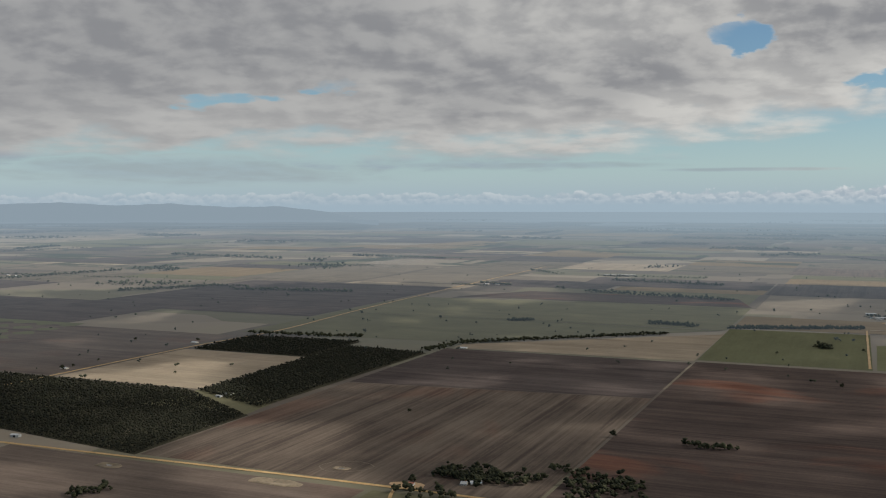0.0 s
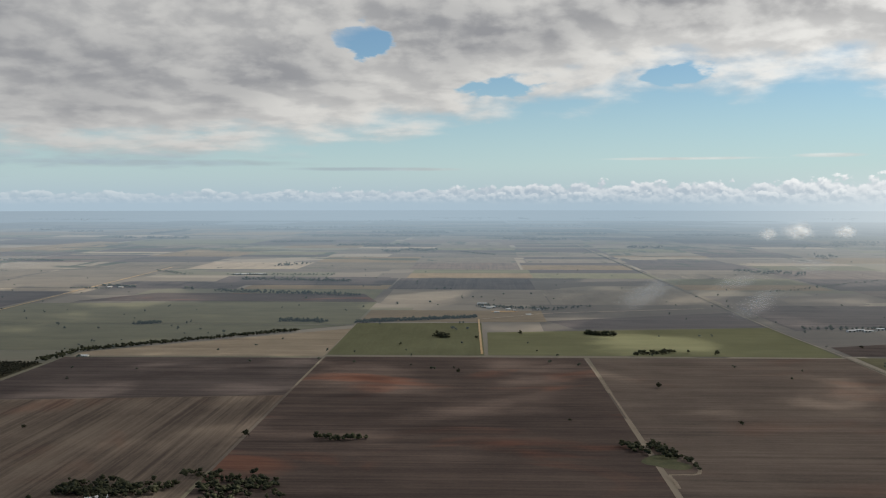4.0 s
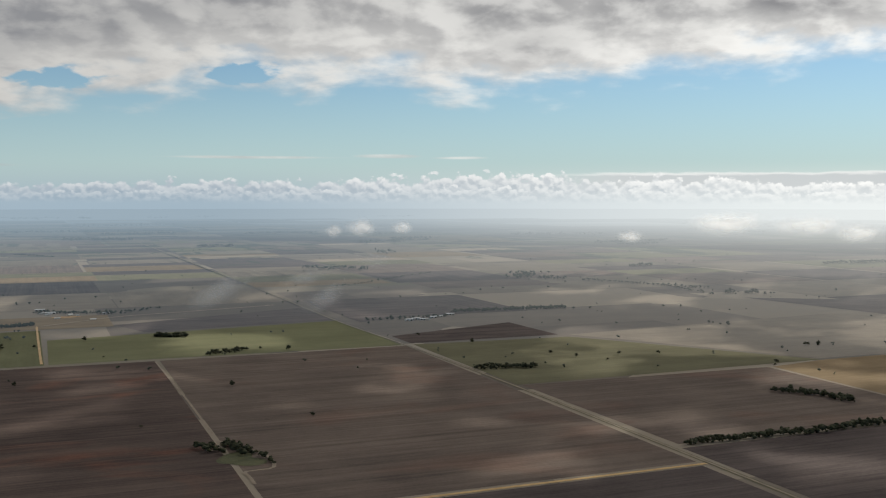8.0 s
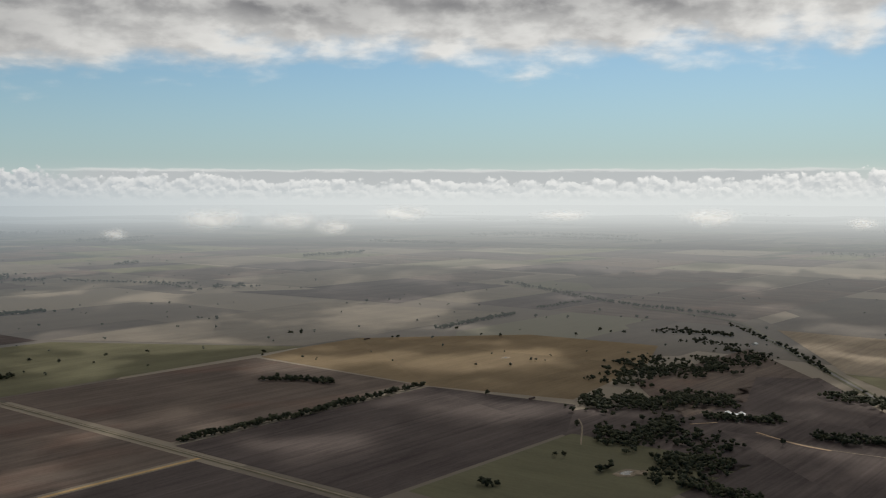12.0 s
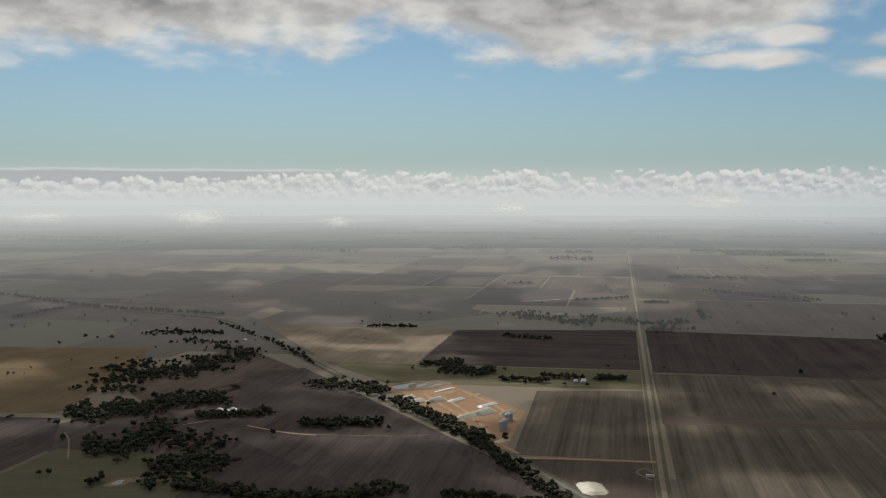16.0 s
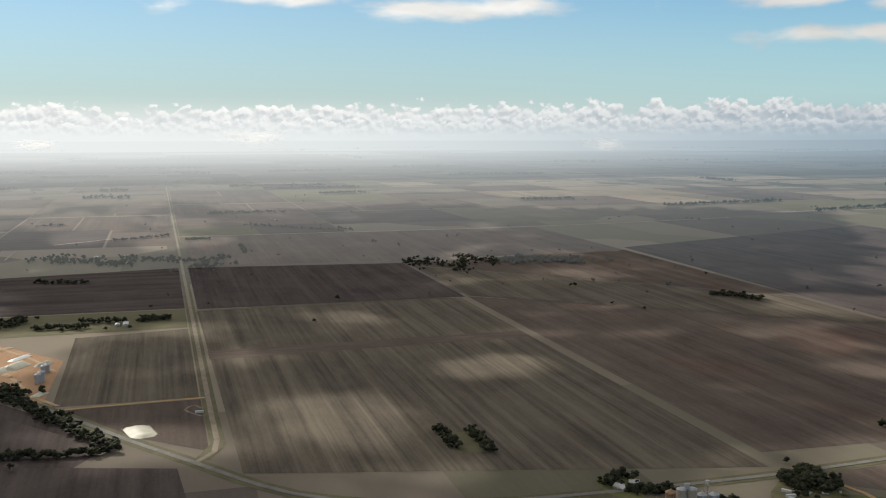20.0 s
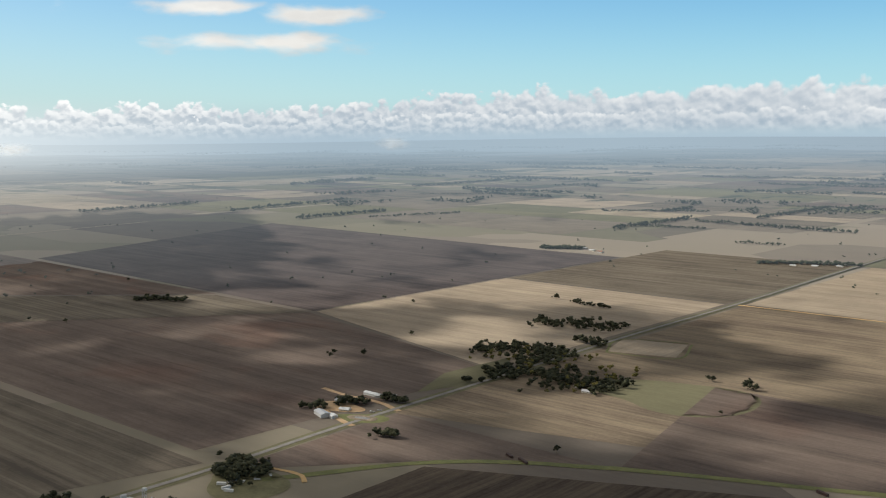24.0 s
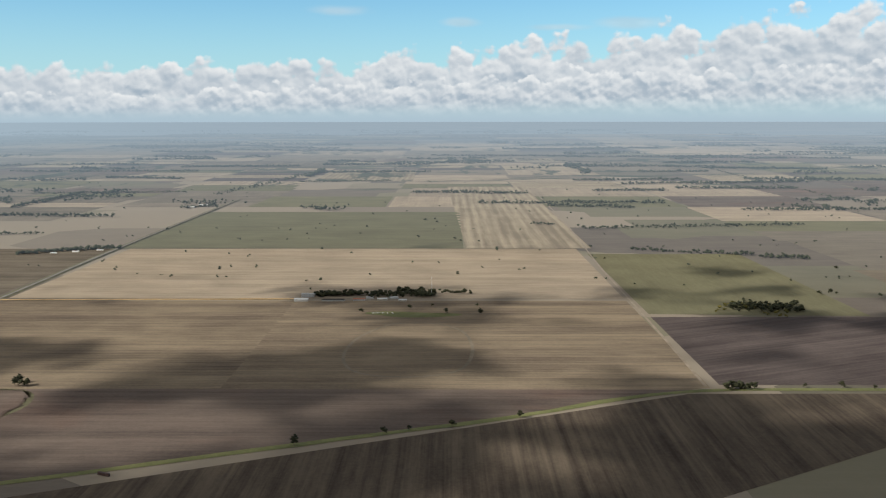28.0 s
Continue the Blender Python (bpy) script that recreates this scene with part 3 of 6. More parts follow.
# north-east
field("olive", [(948, 1905), (1800, 1925), (1420, 2520), (948, 2545)], 2, "x")
field("plough", [(948, 2568), (1412, 2572), (1405, 2890), (948, 2725)], 2, "x")
field("plough", [(960, 3070), (1345, 3265), (1530, 3700), (952, 3740)], 2, "x")
field("brown", [(960, 1342), (1582, 1342), (1600, 1885), (956, 1895)], 2, "x")
field("plough", [(950, 880), (1420, 880), (1580, 1318), (950, 1318)], 2, "x")
field("plough", [(1420, 880), (1620, 985), (1585, 1316), (1578, 1318)], 2, "x")
field("straw", [(1590, 1320), (1660, 1015), (2110, 1090), (2000, 1925)], 2, "x")
field("straw", [(1590, 1320), (2000, 1925), (1800, 1920), (1615, 1885)], 2, "x")
field("straw", [(2110, 1090), (2400, 1207), (2360, 1590), (2000, 1925)], 2, "x")
field("pasture", [(1810, 1940), (2760, 1940), (2600, 2700), (1440, 2560)], 2, "x")
field("plough", [(2640, 3260), (2738, 2430), (3530, 2610), (3200, 2900)], 2, "x")
field("olive", [(1000, 600), (1420, 560), (1420, 870), (1000, 870)], 2)

# east: highway, grain depot
field("plough", [(1000, 230), (1320, 60), (2200, 720), (1480, 1000)], 1, "x")
field("brown", [(1900, 1010), (1620, 780), (2150, 700), (2500, 1000)], 1, "x")
field("plough", [(1240, 300), (1300, 80), (1590, 315), (1600, 690)], 2, "x")
field("plough", [(1240, 300), (1600, 690), (1480, 690), (1255, 560)], 2, "x")
field("plough", [(1750, 480), (2180, 720), (2120, 830), (1780, 720)], 2, "x")
field("plough", [(800, -40), (1190, -10), (1260, 220), (800, 220)], 2, "x")
field("pale", [(2290, 690), (2290, 478), (2910, 472), (2900, 1072)], 2, "x")
field("plough", [(2300, -48), (2990, -48), (2900, 478), (2300, 470)], 2)
field("olive", [(2070, -48), (2290, -48), (2280, 690), (2050, 490)], 2)
field("grey_stubble", [(1512, -48), (2055, -48), (2020, 165), (1512, 160)], 2, "x")
field("orange_soil", [(1515, 175), (1822, 170), (2095, 380), (2050, 490)], 2, "x")
field("orange_soil", [(1515, 175), (2050, 490), (1890, 425), (1530, 205)], 2, "x")
field("brown", [(1245, -50), (1500, -50), (1490, 145), (1330, 40)], 2, "x")
field("grey_stubble", [(1000, -690), (2265, -690), (2255, -73), (1150, -84)], 2, "x")
# a darker brown strip laid across the stubble
field("brown", [(1790, -690), (1850, -690), (1832, -76), (1760, -76)], 3, "y")
field("plough", [(2275, -705), (2915, -705), (2990, -75), (2280, -75)], 2, "x")
field("brown", [(3000, -1500), (3860, -1500), (3860, -80), (3000, -80)], 2, "x")
field("brown", [(1030, -1300), (1690, -1460), (2275, -712), (1050, -712)], 2, "x")
field("grey_stubble", [(1690, -1460), (2050, -1470), (2850, -715), (2285, -715)], 3, "x")
field("brown", [(2060, -1480), (3060, -1500), (2900, -720), (2860, -720)], 2, "x")

# south
field("plough", [(1700, -2790), (3550, -2850), (3100, -1530), (1700, -1480)], 2, "x")
field("pale", [(1040, -2180), (1690, -2180), (1690, -1480), (1040, -1310)], 2, "x")
field("grey_stubble", [(1040, -3080), (1690, -3080), (1690, -2190), (1040, -2190)], 2, "x")
field("tan_stubble", [(345, -2180), (995, -2180), (985, -1000), (345, -1181)], 2, "x")
field("brown", [(-372, -1447), (700, -1447), (610, -1017), (90, -1233)], 3, "x")
field("brown", [(800, -880), (962, -690), (975, -1005), (640, -1005)], 2, "x")
field("tan_stubble", [(-390, -2180), (345, -2180), (345, -1181), (-390, -1460)], 2, "x")
field("furrowed", [(-900, -1430), (-350, -1425), (790, -860), (780, -300)], 2, "y")
field("pale", [(-390, -3080), (1000, -3080), (1000, -2210), (-390, -2210)], 2, "x")
field("olive", [(-40, -4330), (1060, -4330), (1050, -3090), (-40, -3090)], 2, "x")
field("striped", [(-440, -5990), (20, -5990), (-50, -3090), (-440, -3090)], 2)
field("olive", [(-860, -2960), (-410, -2960), (-410, -2030), (-860, -2010)], 2)
field("plough", [(-1000, -2000), (-408, -2000), (-408, -1475), (-1000, -1475)], 2, 25)

# roads
ribbon("road", [(932, 860), (935, 1250), (938, 1900), (925, 2550), (900, 3200), (900, 4700), (860, 9500)], 10, VERGE, 3, "dry grass strip beside the gravel road")
ribbon("road", [(932, 860), (935, 1250), (938, 1900), (925, 2550), (900, 3200), (900, 4700), (860, 9500)], 5, PALE_ROAD, 5, "pale straight gravel road between ploughed fields")
ribbon("road", [(-1900, 1205), (-1326, 1217), (-600, 1238), (0, 1228), (928, 1226)], 8, DIRT_ROAD, 5, "yellow dirt road along the fields")
ribbon("road", [(-1736, 1200), (-1732, 1594), (-1722, 2250), (-1690, 2650), (-1755, 3540), (-1850, 5900)], 9, DIRT_ROAD, 5, "yellow dirt road past the plantation")
ribbon("road", [(261, 2512), (268, 2024), (268, 1690)], 4.5, PALE_ROAD, 4, "sandy farm track between two fields")
ribbon("road", [(1212, -40), (1270, -62), (1400, -61), (2300, -60), (3436, -58), (7400, -51)], 20, VERGE, 3, "dry grass strip beside the straight road")
ribbon("road", [(1205, -32), (1240, -56), (1290, -62), (1400, -61), (2300, -60), (3436, -58), (7400, -51)], 7.5, PALE_ROAD, 6, "straight pale gravel road running away between fields")
HIGHWAY = [(3189, 1701), (3039, 1290), (2739, 1049), (2213, 677), (1741, 349), (1498, 163), (1314, 45), (1212, -26), (1103, -101), (1040, -170),
           (990, -300), (975, -500), (975, -700), (989, -917), (1000, -1285), (1015, -1705), (1018, -2248), (1042, -3090), (1072, -5008)]
ribbon("road", HIGHWAY, 24, VERGE, 3, "grass strip along the highway")
ribbon("road", HIGHWAY, 8, TAR_ROAD, 7, "grey sealed country highway")
ribbon("road", [(1493, 150), (1500, 60), (1506, -56)], 7, DIRT_ROAD, 5, "orange depot access track")
ribbon("road", [(1009, -2190), (349, -2202)], 11, DIRT_ROAD, 5, "yellow dirt road to the farm")
ribbon("road", [(-385, -1464), (-396, -1950), (-409, -2722), (-443, -3751), (-470, -5500)], 5, PALE_ROAD, 5, "pale farm road between fields")
RAIL = [(900, -700), (784, -887), (612, -1005), (389, -1105), (71, -1243), (-78, -1305), (-336, -1433), (-649, -1450), (-1200, -1455)]
ribbon("railway", RAIL, 14, GREEN_VERGE, 4, "green grassed strip of a disused railway", category="railway", wobble=0.12)
ribbon("road", [(3880, -60), (3895, -1546), (4033, -2519)], 10, FAR_ROAD, 5, "distant pale road")


# low hills on the skyline
def hills(start, stop, heights, mat, label):
    """A far ridge between two turns; heights in degrees over eye level."""
    turns = np.linspace(start, stop, 160)
    top = np.interp(np.linspace(0, 1, 160), np.linspace(0, 1, len(heights)), heights) + np.array([0.05 * noise.fractal(Vector((t * 0.7, 4.2, 0)), 0.8, 2.0, 4) for t in turns])
    q = np.radians(turns)
    rows_ = []
    for dist, el in ((4868, np.full(160, -1.05)), (4876, (top - 1.05) / 2), (4888, top), (4897, top - 0.4)):
        rows_.append(np.stack([-np.sin(q) * dist, np.cos(q) * dist, EYE + dist * np.tan(np.radians(el))], -1))
    ob = mesh_object("hills", np.vstack(rows_), grid_faces(4, 160), mat, smooth=True)
    tagged(ob, label, "hills", kind="structure")


hills(50, 27, (-0.25, -0.15, -0.05, -0.2, -0.1, -0.3, -0.25, -0.6, -1.2), HAZED_RANGE, "long blue mountain range far off on the skyline")

# ---------------------------------------------------------------- trees
GOLD = (1 + 5 ** 0.5) / 2
ICO = np.array([(-1, GOLD, 0), (1, GOLD, 0), (-1, -GOLD, 0), (1, -GOLD, 0), (0, -1, GOLD), (0, 1, GOLD), (0, -1, -GOLD), (0, 1, -GOLD),
                (GOLD, 0, -1), (GOLD, 0, 1), (-GOLD, 0, -1), (-GOLD, 0, 1)]) / 1.902
bm = bmesh.new()
bmesh.ops.create_icosphere(bm, subdivisions=1, radius=1)
bm.verts.ensure_lookup_table()
ICO = np.array([v.co[:] for v in bm.verts])
ICO_FACES = np.array([[v.index for v in f.verts] for f in bm.faces])
bm.free()
OCTA = np.array([(1, 0, 0), (0, 1, 0), (-1, 0, 0), (0, -1, 0), (0, 0, 1), (0, 0, -1)], float)
OCTA_FACES = np.array([(0, 1, 4), (1, 2, 4), (2, 3, 4), (3, 0, 4), (1, 0, 5), (2, 1, 5), (3, 2, 5), (0, 3, 5)])


def clumps(rng, centres, sizes, squash=0.75, rough=0.35, few=False):
    """Leaf clumps: one uneven ball of twenty faces, or few, round each centre. Arrays in, verts and faces out."""
    n = len(centres)
    shape, shape_faces = (OCTA, OCTA_FACES) if few else (ICO, ICO_FACES)
    v = shape[None] * (1 + rough * rng.standard_normal((n, len(shape), 1)))
    a = rng.uniform(0, 2 * np.pi, n)
    c, s = np.cos(a)[:, None], np.sin(a)[:, None]
    v = np.stack([v[..., 0] * c - v[..., 1] * s, v[..., 0] * s + v[..., 1] * c, v[..., 2] * squash], -1)
    v = v * np.asarray(sizes)[:, None, None] + np.asarray(centres)[:, None, :]
    f = shape_faces[None] + (np.arange(n) * len(shape))[:, None, None]
    return v.reshape(-1, 3), f.reshape(-1, 3)


def trunk_mesh(name, tall, rng):
    """A tapered trunk with four limbs."""
    verts, faces = [], []

    def limb(a, b, ra, rb):
        a, b = np.array(a, float), np.array(b, float)
        t = (b - a) / np.linalg.norm(b - a)
        u = np.cross(t, (0.3, 1, 0.2)); u /= np.linalg.norm(u)
        w_ = np.cross(t, u)
        base = len(verts)
        for p, r in ((a, ra), ((a + b) / 2 + u * ra * 0.4, (ra + rb) / 2), (b, rb)):
            for k in range(6):
                q = k * math.pi / 3
                verts.append(p + (u * math.cos(q) + w_ * math.sin(q)) * r)
        for ring in (0, 6):
            for k in range(6):
                faces.append((base + ring + k, base + ring + (k + 1) % 6, base + ring + 6 + (k + 1) % 6, base + ring + 6 + k))
    fork = 0.34 * tall
    limb((0, 0, -0.3), (0.1, 0, fork), 0.05 * tall * 0.6, 0.032 * tall * 0.6)
    for k in range(4):
        q = k * 1.57 + rng.uniform(-0.5, 0.5)
        out = tall * rng.uniform(0.16, 0.27)
        limb((0.1, 0, fork * rng.uniform(0.8, 1)), (math.cos(q) * out, math.sin(q) * out, tall * rng.uniform(0.58, 0.75)), 0.018 * tall, 0.007 * tall)
    me = bpy.data.meshes.new(name)
    me.from_pydata([tuple(v) for v in verts], [], faces)
    me.materials.append(BARK)
    me.shade_smooth()
    return me


def crown_mesh(name, tall, rng, mat, wide=0.36, n=46):
    """Gum-tree crown: clumps gathered round four boughs, with gaps between."""
    heads = [np.array((math.cos(k * 1.57 + rng.uniform(-0.6, 0.6)) * tall * wide * rng.uniform(0.35, 0.62), math.sin(k * 1.57 + rng.uniform(-0.6, 0.6)) * tall * wide
                       * rng.uniform(0.35, 0.62), tall * rng.uniform(0.5, 0.72))) for k in range(4)] + [np.array((0, 0, tall * 0.78))]
    pick = rng.integers(0, 5, n)
    spread = rng.standard_normal((n, 3)) * tall * np.array((0.12, 0.12, 0.09))
    v, f = clumps(rng, np.array(heads)[pick] + spread, tall * rng.uniform(0.07, 0.14, n))
    me = bpy.data.meshes.new(name)
    me.from_pydata(v.tolist(), [], f.tolist())
    me.materials.append(mat)
    return me


rng = np.random.default_rng(5)
TREE_KINDS = []
for k in range(6):
    tall = (10, 12, 9, 13, 8, 11)[k]
    TREE_KINDS.append((trunk_mesh("trunk", tall, rng), crown_mesh("crown", tall, rng, LEAF, 0.30 + 0.04 * (k % 3)), crown_mesh("crown", tall, rng, HAZED_LEAF, 0.33)))
TREE_LABELS = ["dark olive gum tree standing alone in open farmland", "small dark gum tree with a ragged crown on bare ground"]


def tree(x, y, grow=1.0, kind=0):
    p, s = spot(x, y)
    trunk, crown, far_crown = TREE_KINDS[kind % 6]
    t = new("tree")
    t.location, t.scale, t.rotation_euler = p, (s * grow,) * 3, (0, 0, (x * 0.37 + y * 0.71) % 6.28)
    for name, me in (("trunk", trunk), ("crown", far_crown if math.hypot(x, y) > 3000 else crown)):
        o = new(name, me)
        o.parent = t
    return tagged(t, TREE_LABELS[kind % 2], "tree", "scattered farmland trees")


# trees that stand alone, region by region: east, north
TREES_NORTH_WEST = [(-2477, 2668), (-1943, 2272), (-1773, 1936), (-1763, 1804), (-1768, 1845), (-1764, 2323), (-1481, 1865), (-3173, 3143), (-2427, 3654), (-2256, 3587), (-1753, 3210), (-1663, 3129), (-1667, 3247), (-1777, 3535), (-1746, 3548), (-1343, 3098), (-1294, 3032), (-1186, 3029), (-974, 3086), (-935, 3024), (-861, 3010), (-1411, 2673), (-1082, 2577), (-798, 1693), (-394, 1650), (-53, 2279), (-222, 2719), (-88, 3039), (-43, 3058), (-79, 4029), (-707, 3990), (-635, 4277), (-324, 3819), (-164, 4424), (-304, 4706), (-1742, 2893), (-1716, 2886), (-3748, 3751)]
TREES_NORTH = [(-15, 2852), (115, 2941), (146, 2612), (411, 2583), (450, 2607), (478, 2611), (538, 2601), (605, 2565), (160, 1785), (460, 1763), (378, 2118), (-397, 1652), (-0, 4050), (-34, 4046), (-81, 4110), (-136, 4412), (-198, 4404), (-310, 4781), (93, 4183), (209, 4198), (-321, 3787), (-709, 4000), (-437, 3670)]
TREES_NORTH_EAST = [(375, 2111), (1214, 2250), (1252, 2185), (1297, 2110), (1371, 2176), (1470, 2146), (1103, 2500), (2136, 3085), (1980, 2612), (1995, 2575), (2002, 2542), (1932, 2118), (1957, 2107), (1624, 1888), (1780, 3129), (1865, 3154), (1558, 2830), (1017, 2692), (3192, 3336), (1648, 3824), (1766, 3914), (1915, 3999), (2102, 3924), (2318, 4158), (2194, 3062)]
TREES_NORTH_EAST_FAR = [(1843, 1391), (1586, 1169), (2057, 1845), (2060, 1827), (1927, 2123), (1951, 2101), (1995, 2613), (2019, 2569), (2140, 3098), (1649, 1913), (2412, 1467), (1280, 799), (1276, 811), (1465, 888), (2381, 2030), (2298, 1807), (2258, 1686), (2272, 1629), (2628, 1339), (2543, 1465), (2536, 1426), (2534, 1382), (2932, 1711), (2987, 1723), (2866, 1574), (2880, 1524), (2905, 1500), (2695, 1792), (2697, 1752), (2749, 1703), (2602, 2557), (2683, 2534), (2788, 2516), (2819, 2487)]
TREES_EAST = [(1127, 456), (1100, 412), (2046, -303), (2307, -398), (2317, 26), (2082, 65), (2079, 112), (3480, -731), (3228, 651), (3230, 623), (1236, 179), (3031, 1397), (2890, 1499), (1560, 565), (1631, 385), (2406, 800)]
TREES_EAST_SOUTH = [(2776, -239), (3472, -740), (3510, -738), (2339, -1019), (2342, -1009), (2784, -1320), (3096, -1409), (2432, -1453), (3053, -1273), (2676, -1550), (1982, -1032)]
TREES_SOUTH_EAST = [(1377, -1976), (1339, -1197), (1331, -1207), (1317, -1185), (1281, -1233), (1341, -1423), (700, -1009), (833, -1423), (726, -1475), (718, -1475), (660, -1465), (649, -1463), (641, -1464), (622, -1305), (3130, -2908), (1597, -1701)]
TREES_SOUTH = [(660, -1482), (643, -1469), (-94, -1305), (53, -1250), (-2, -1263), (85, -1232), (193, -1187), (-532, -1459), (-587, -1459), (-633, -1450), (-14, -3306), (-33, -3244), (-61, -2018), (-58, -2111), (9, -2035), (39, -2111), (87, -2079), (185, -2035), (-142, -3018), (-272, -3019), (-436, -3086), (-442, -2834), (110, -3354), (62, -3964), (329, -4202), (191, -4332), (-877, -2275), (-885, -2260), (-1030, -2640), (-843, -2252), (311, -3691)]
k = 0
for region in (TREES_NORTH_WEST, TREES_NORTH, TREES_NORTH_EAST, TREES_NORTH_EAST_FAR, TREES_EAST, TREES_EAST_SOUTH, TREES_SOUTH_EAST, TREES_SOUTH):
    for x, y in region:
        tree(x, y, 0.85 + 0.45 * ((k * 37) % 17) / 17, k)
        k += 1


def wood(name, x, y, tall, label, fine=7, category="trees", mats=None, few=False):
    """Many trees in one mesh: for each a thin trunk and several leaf clumps, on the plain."""
    rng = np.random.default_rng(int(abs(x[0]) + abs(y[0])) + len(x))
    n = len(x)
    p, s = lay(x, y)
    far = np.hypot(x, y).mean() > 3000
    tall = np.asarray(tall)[:, None]
    off = rng.standard_normal((n, fine, 3)) * np.array((0.19, 0.19, 0.13))
    off[..., 2] += 0.60
    off[:, 0, :2] *= 0.3
    c = p[:, None, :] + off * (tall * s[:, None])[..., None]
    few = few or np.hypot(x, y).min() > 2900
    size = (1.5 if few else 1.0) * (tall * s[:, None]) * rng.uniform(0.16, 0.30, (n, fine))
    v, f = clumps(rng, c.reshape(-1, 3), size.ravel(), 0.8, few=few)
    # trunks: slim three-sided spikes
    r = (tall[:, 0] * s * 0.022)[:, None]
    ang = np.array((0, 2.1, 4.2))[None]
    base = np.stack([p[:, :1] + r * np.cos(ang), p[:, 1:2] + r * np.sin(ang), np.broadcast_to(p[:, 2:3] - 0.3, (n, 3))], -1)
    tip = p[:, None, :] + np.array((0, 0, 1.0)) * (tall * 0.62 * s[:, None])[..., None]
    tv = np.concatenate([base, tip], 1).reshape(-1, 3)
    k = (np.arange(n) * 4)[:, None, None] + len(v)
    tf = (np.array([(0, 1, 3), (1, 2, 3), (2, 0, 3)])[None] + k).reshape(-1, 3)
    ob = mesh_object(name, np.vstack([v, tv]), np.vstack([f, tf]), mats or [HAZED_LEAF if far else LEAF, BARK])
    ob.data.polygons.foreach_set("material_index", np.r_[np.zeros(len(f), np.int32), np.ones(len(tf), np.int32)])
    return tagged(ob, label, category, kind="stuff")


def grove(a, b, breadth, n, tall=11.0, mats=None, label=""):
    """Trees strewn along a line, thicker towards its middle."""
    rng = np.random.default_rng(int(abs(a[0] * 3 + b[1])) + n)
    n = int(n * 1.5)
    a, b = np.array(a, float), np.array(b, float)
    length = np.linalg.norm(b - a)
    away = np.hypot(*((a + b) / 2))
    breadth = breadth * (0.45 if away > 3300 else 1.35 if breadth >= 35 else 1.0)
    side = np.array((-(b - a)[1], (b - a)[0])) / max(length, 1)
    t = (np.arange(n) + rng.uniform(-0.8, 0.8, n)) / max(n - 1, 1)
    bend = np.array([noise.noise(Vector((s_ * length / 90, a[0], b[1]))) for s_ in t]) * breadth * (1.7 if breadth >= 45 else 0.8)
    q = a + (b - a) * t[:, None] + side * (rng.standard_normal(n) * breadth * 0.45 + bend)[:, None]
    d = np.hypot(*q.mean(0))
    return wood("tree_row" if length > 5 * breadth else "grove", q[:, 0], q[:, 1], tall * rng.uniform(0.6, 1.25, n),
                label or ("row of dark gum trees along a field edge" if length > 5 * breadth else "grove of dark gum trees among the fields"),
                8 if d < 2300 else 6 if d < 3600 else 2, mats=mats)


# groves and rows: from, to, breadth, trees
grove((-577, 1341), (-476, 1310), 40, 60)
grove((-462, 1304), (-425, 1357), 15, 10)
grove((-386, 1327), (-283, 1363), 45, 55)
grove((-423, 1407), (-376, 1410), 20, 8)
grove((-600, 1227), (-516, 1228), 25, 12)
grove((-994, 1023), (-964, 1071), 15, 12)
grove((-1053, 2590), (-562, 3008), 16, 130)
grove((-408, 3219), (-16, 3371), 18, 110)
grove((-1092, 2412), (-1047, 2617), 20, 40)
grove((-663, 3252), (-507, 3238), 25, 35)
grove((-3850, 4111), (-3547, 4155), 40, 18)
grove((-3099, 3517), (-2860, 3947), 110, 150)
grove((-2885, 3936), (-2699, 3946), 30, 20)
grove((-1776, 4589), (-1579, 4492), 60, 40)
grove((-1852, 4446), (-1668, 4385), 30, 18)
grove((-1826, 5541), (-1582, 5298), 60, 30)
grove((-1352, 4485), (-1282, 4384), 20, 10)
grove((-1114, 3143), (-1041, 3192), 14, 18)
grove((-128, 2937), (-97, 2881), 14, 14)
grove((-1735, 2535), (-1372, 2581), 12, 40)
grove((-6456, 5958), (-6329, 6764), 120, 80)
grove((-6192, 7185), (-5014, 11049), 150, 200)
grove((-3259, 5382), (-2867, 5548), 30, 50)
grove((-158, 7727), (90, 7313), 30, 30)
grove((-1349, 5260), (-786, 5284), 20, 40)
grove((-4434, 4089), (-4110, 4134), 60, 30)
grove((-277, 1640), (-191, 1640), 12, 14)
grove((233, 1615), (244, 1575), 14, 8)
grove((269, 1620), (309, 1541), 22, 24)
grove((313, 1541), (318, 1466), 8, 6)
grove((-138, 2894), (-96, 2876), 14, 12)
grove((311, 2968), (398, 2956), 10, 18)
grove((397, 2581), (506, 2615), 8, 12)
grove((-10, 3728), (240, 3612), 45, 60)
grove((260, 3614), (400, 3726), 30, 14)
grove((947, 2129), (1089, 2088), 25, 38)
grove((1406, 1645), (1443, 1579), 22, 18)
grove((1464, 1602), (1475, 1493), 22, 22)
grove((968, 1331), (1212, 1325), 9, 50)
grove((1212, 1325), (1389, 1326), 9, 34)
grove((309, 2967), (392, 2933), 12, 18)
grove((397, 2552), (491, 2594), 8, 10)
grove((1347, 3227), (1779, 3189), 35, 75)
grove((991, 3092), (1278, 3110), 20, 15)
grove((1254, 4328), (1943, 4969), 25, 30)
grove((2476, 4272), (2756, 3659), 60, 70)
grove((1582, 1332), (1354, 1330), 9, 34)
grove((1840, 1071), (2269, 940), 60, 130)
grove((1675, 999), (1693, 849), 60, 120)
grove((1455, 845), (1527, 727), 55, 120)
grove((1801, 881), (1813, 768), 40, 60)
